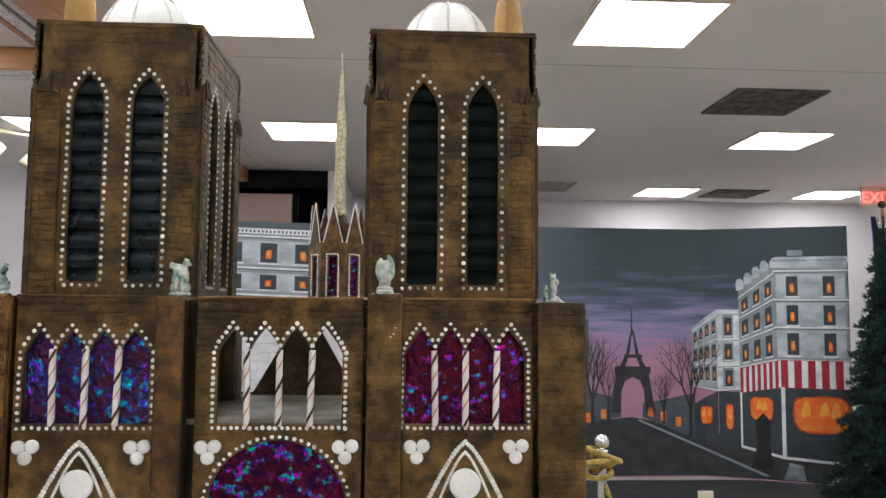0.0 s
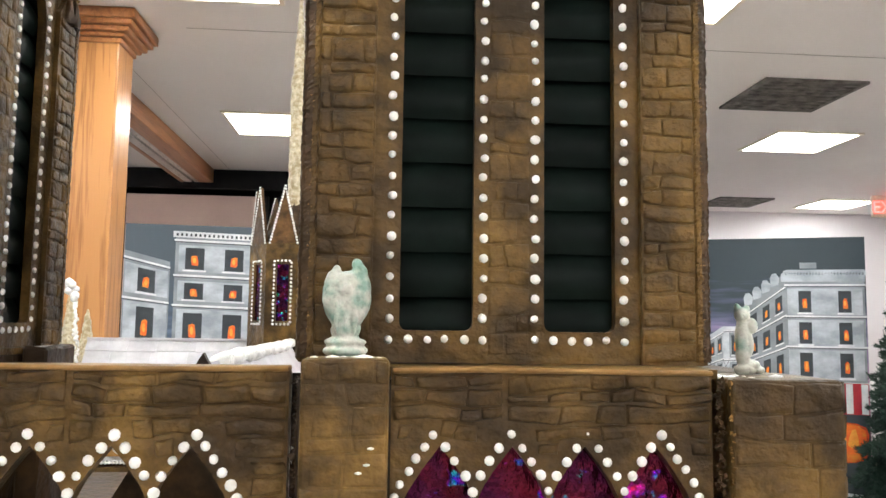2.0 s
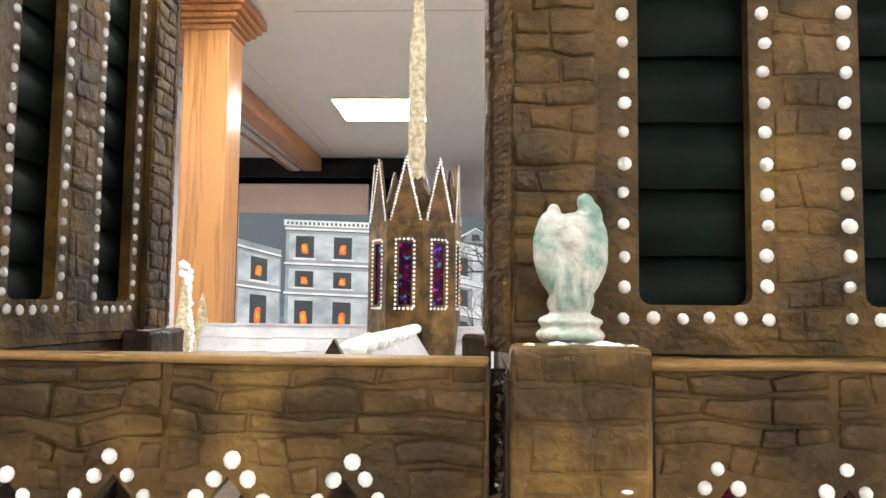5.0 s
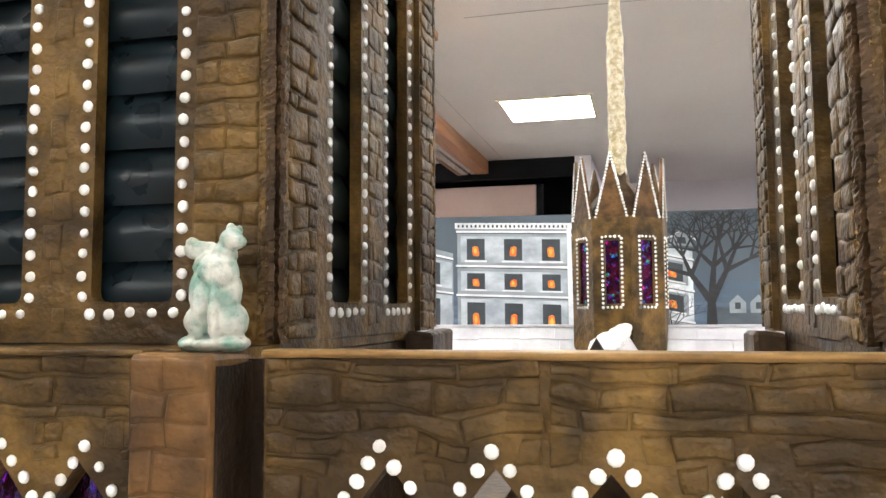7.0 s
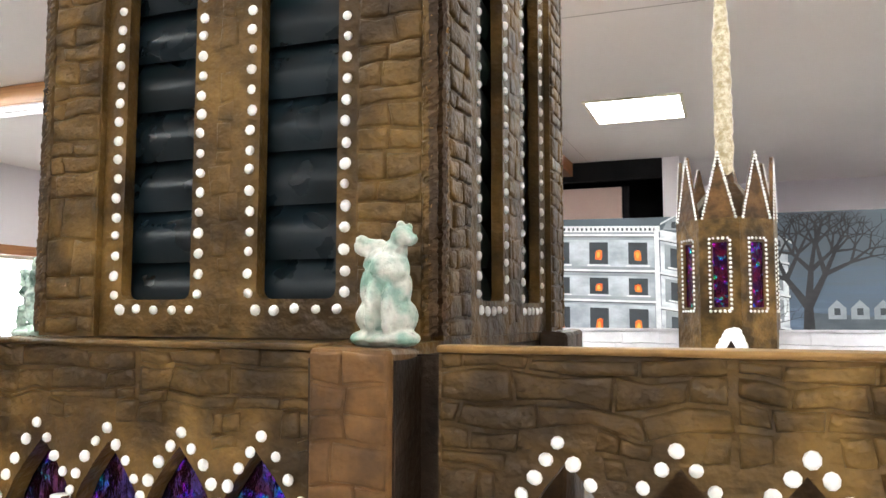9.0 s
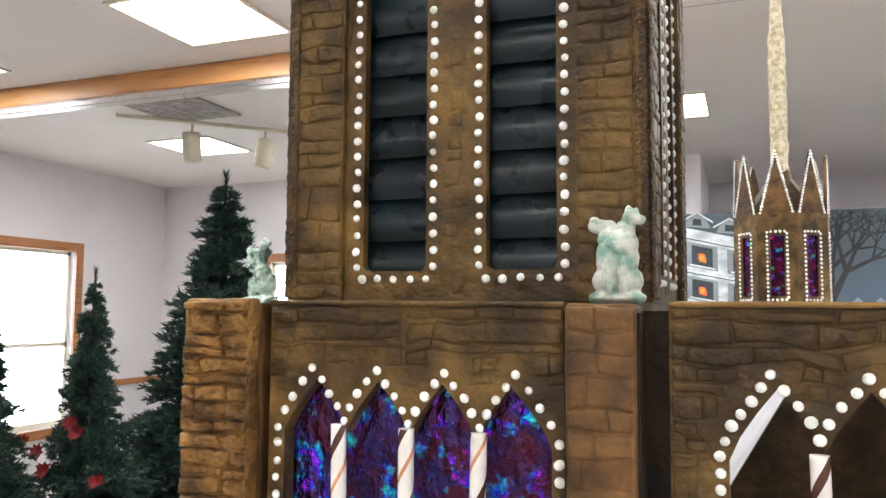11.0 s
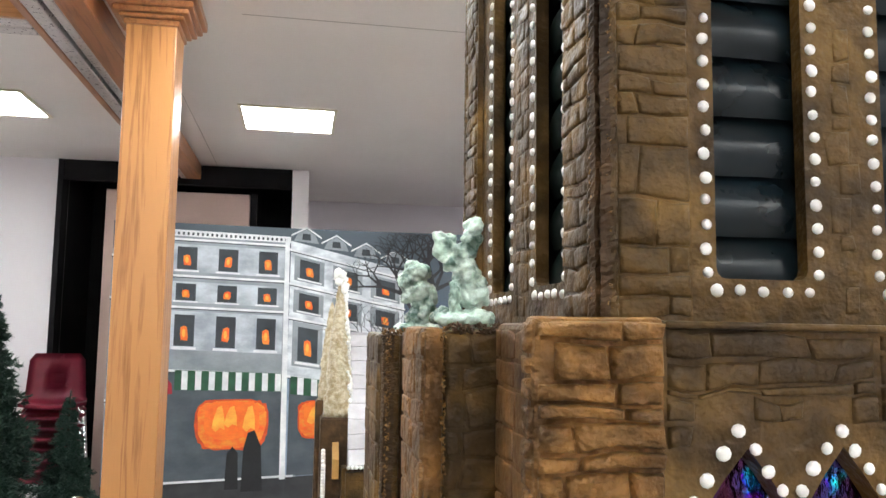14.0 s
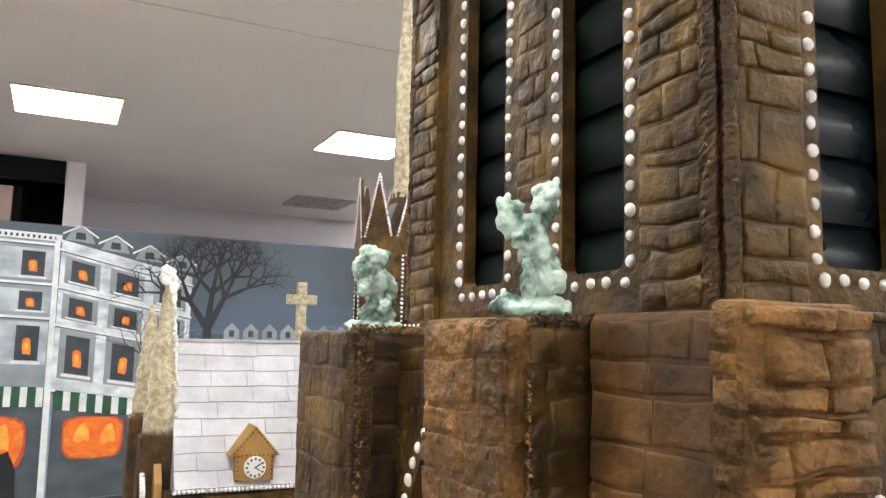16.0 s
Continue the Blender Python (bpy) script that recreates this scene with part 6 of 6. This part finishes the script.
def poinsettia(x, y, z, s, seed):
    rg = random.Random(seed)
    flower = thing("poinsettia", (x, y, z), "red fabric poinsettia tucked into a tree", "flower", "poinsettias")
    for k in range(9):
        bm = bmesh.new()
        a, tilt = 2 * math.pi * k / 9 + rg.uniform(-0.2, 0.2), rg.uniform(0.2, 0.7)
        leaf = [(0, 0, 0), (0.45 * s, 0.30 * s, 0.04 * s), (s, 0, 0), (0.45 * s, -0.30 * s, 0.04 * s)]
        m = Matrix.Translation((x, y, z)) @ Euler((radians(70), 0, radians(20))).to_matrix().to_4x4() @ Euler((0, -tilt, a)).to_matrix().to_4x4()
        bm.faces.new([bm.verts.new(m @ Vector(p)) for p in leaf])
        bmesh.ops.solidify(bm, geom=bm.faces[:], thickness=0.002)
        part("petal", bm, PETAL, flower)
    return flower


for k, (dx, dy, z) in enumerate(((-0.16, -0.27, 0.92), (0.02, -0.30, 0.80), (0.16, -0.24, 0.98), (-0.05, -0.28, 0.88), (0.24, -0.18, 0.74), (-0.26, -0.2, 0.72), (0.10, -0.22, 1.02))):
    poinsettia(-3.485 + dx, 3.92 + dy, z - 0.08, 0.05, k)

# ---- stacked chairs ----


def shell_chair():
    """A moulded plastic stacking chair: one curved shell with a grip slot, on a chrome frame."""
    o = thing("stacking_chair", (0, 0, 0), "maroon plastic stacking chair with chrome legs, in a stack", "chair", "stacked chairs")
    prof = [(-0.22, 0.415), (-0.20, 0.435), (-0.10, 0.432), (0.05, 0.425), (0.14, 0.43), (0.185, 0.47), (0.205, 0.54), (0.225, 0.64), (0.245, 0.74), (0.25, 0.79)]
    nu = 9
    bm = bmesh.new()
    grid = []
    for j, (y, z) in enumerate(prof):
        hw = 0.215 if j < 5 else 0.205 - 0.022 * (j - 5) / 4
        if j == len(prof) - 1:
            hw -= 0.03
        grid.append([bm.verts.new((hw * (2 * i / (nu - 1) - 1), y - (0.03 * (2 * i / (nu - 1) - 1) ** 2 if j > 4 else 0), z + (0.025 * (2 * i / (nu - 1) - 1) ** 2 if j < 5 else 0))) for i in range(nu)])
    for j in range(len(prof) - 1):
        for i in range(nu - 1):
            if j == 6 and 3 <= i <= 4:
                continue
            bm.faces.new((grid[j][i], grid[j][i + 1], grid[j + 1][i + 1], grid[j + 1][i]))
    bmesh.ops.solidify(bm, geom=bm.faces[:], thickness=0.006)
    part("shell", bm, MAROON, o, smooth=True)
    for sx in (-1, 1):
        for a in ([(sx * 0.17, -0.15, 0.42), (sx * 0.20, -0.19, 0.38), (sx * 0.23, -0.22, 0.0)], [(sx * 0.17, 0.12, 0.42), (sx * 0.20, 0.16, 0.38), (sx * 0.23, 0.24, 0.0)]):
            tube(a, 0.011, "leg", CHROME, o)
    return o


chair = shell_chair()
for sx, sy, turn, n in ((-2.33, 6.95, 13, 8), (-3.58, 7.10, 2, 7)):
    for k in range(n):
        m = Matrix.Translation((sx, sy, 0.072 * k)) @ pose(0, 0, 0, 0, 0, turn)
        if chair is not None:
            chair.matrix_basis = m
            first, chair = chair, None
        else:
            copy_thing(first, m)

# ---- stanchions with gold rope ----


def stanchion(x, y):
    o = thing("stanchion", (x, y, 0), "chrome stanchion post with a ball finial", "stanchion", "rope stanchions")
    part("base_plate", lathe([(0.15, 0), (0.15, 0.012), (0.12, 0.03), (0.03, 0.045)], 28, (x, y, 0)), CHROME, o, smooth=True)
    part("pole", lathe([(0.022, 0.03), (0.022, 0.835), (0.03, 0.84), (0.03, 0.855), (0.016, 0.86), (0.014, 0.868)], 20, (x, y, 0)), CHROME, o, smooth=True)
    bm = bmesh.new()
    bmesh.ops.create_uvsphere(bm, u_segments=20, v_segments=12, radius=0.036, matrix=Matrix.Translation((x, y, 0.895)))
    part("ball_finial", bm, CHROME, o, smooth=True)


def knotted_rope(x, y, end, seed):
    """Gold rope wound in loose loops below the finial, one end hanging away."""
    rg = random.Random(seed)
    pts = []
    for k in range(90):
        a = k * 0.38
        r = 0.05 + 0.028 * math.sin(k * 0.21 + seed) + 0.012 * math.sin(k * 0.9)
        pts.append((x + r * math.cos(a), y + r * math.sin(a), 0.845 - 0.0011 * k + 0.028 * math.sin(k * 0.33 + seed)))
    e = Vector(end)
    p = Vector(pts[-1])
    for k in range(1, 25):
        f = k / 24
        q = p.lerp(e, f)
        q.z -= 0.35 * math.sin(math.pi * min(f, 1)) * 0.6
        pts.append(tuple(q))
    ob = tube(pts, 0.0135, "gold_rope", ROPE, None, res=2)
    return tagged(ob, "twisted gold rope knotted round a stanchion", "rope", "gold ropes")


for x, y in ((-1.345, 3.72), (0.972, 3.75)):
    stanchion(x, y)
knotted_rope(-1.345, 3.72, (-1.66, 3.5, 0.3), 2)
knotted_rope(0.972, 3.75, (1.35, 3.5, 0.2), 5)

# ---- flag by the backdrop ----
flag = thing("hanging_flag", (4.2, 6.58, 0), "hanging striped flag with a starred blue field", "flag")
tube([(4.20, 6.58, 0), (4.20, 6.58, 2.45)], 0.014, "pole", OAK, flag)
bm = bmesh.new()
bmesh.ops.create_uvsphere(bm, u_segments=12, v_segments=8, radius=0.035, matrix=Matrix.Translation((4.20, 6.58, 2.47)))
part("finial", bm, BARK, flag, smooth=True)
for k in range(7):
    verts = []
    for j in range(25):
        z = 2.36 - 1.5 * j / 24
        for s in (0, 1):
            u = (k + s) / 7
            spread = 0.06 + 0.26 * min(1, j / 10)
            verts.append((4.20 - 0.12 + spread * u, 6.56 - 0.03 * math.sin(u * 17 + j * 0.2), z))
    faces = [(2 * j, 2 * j + 1, 2 * j + 3, 2 * j + 2) for j in range(24)]
    idx = [1 if j < 9 and k < 4 else (0 if k % 2 == 0 else 2) for j in range(24)]
    raw("stripe", verts, faces, [FLAG_RED, FLAG_BLUE, FLAG_WHITE], flag, idx=idx, smooth=True)
for k in range(16):
    u, z = 0.06 + 0.12 * (k % 4), 2.30 - 0.11 * (k // 4) - 0.03 * (k % 2)
    bm = bmesh.new()
    bmesh.ops.create_circle(bm, cap_ends=True, segments=5, radius=0.012, matrix=Matrix.Translation((4.10 + u * 0.5, 6.515, z)) @ pose(0, 0, 0, 90))
    part("star", bm, FLAG_WHITE, flag)

# ---- sill table with craft things under the window ----
ct = thing("craft_table", (-4.2, 7.0, 0), "low pale folding table under the window", "table")
part("tabletop", box(-5.3, -3.2, 6.85, 7.4, 0.60, 0.63, 0.005), CREAM, ct)
for x in (-5.2, -3.3):
    for y in (6.9, 7.35):
        part("leg", box(x - 0.015, x + 0.015, y - 0.015, y + 0.015, 0, 0.60), CHROME, ct)
rg = random.Random(12)
BOXC = [mat("craft_blue", (0.05, 0.20, 0.55)), mat("craft_white", (0.75, 0.75, 0.75)), mat("craft_pink", (0.55, 0.12, 0.30)), mat("craft_teal", (0.10, 0.35, 0.40))]
for k in range(9):
    x, y, s = -5.2 + 0.22 * k, rg.uniform(6.95, 7.25), rg.uniform(0.05, 0.10)
    tagged(part("craft_box", box(x, x + s, y, y + s, 0.631, 0.631 + s * rg.uniform(0.6, 1.4), 0.006), BOXC[k % 4]), "small bright craft box on the low table", "box", "craft boxes")
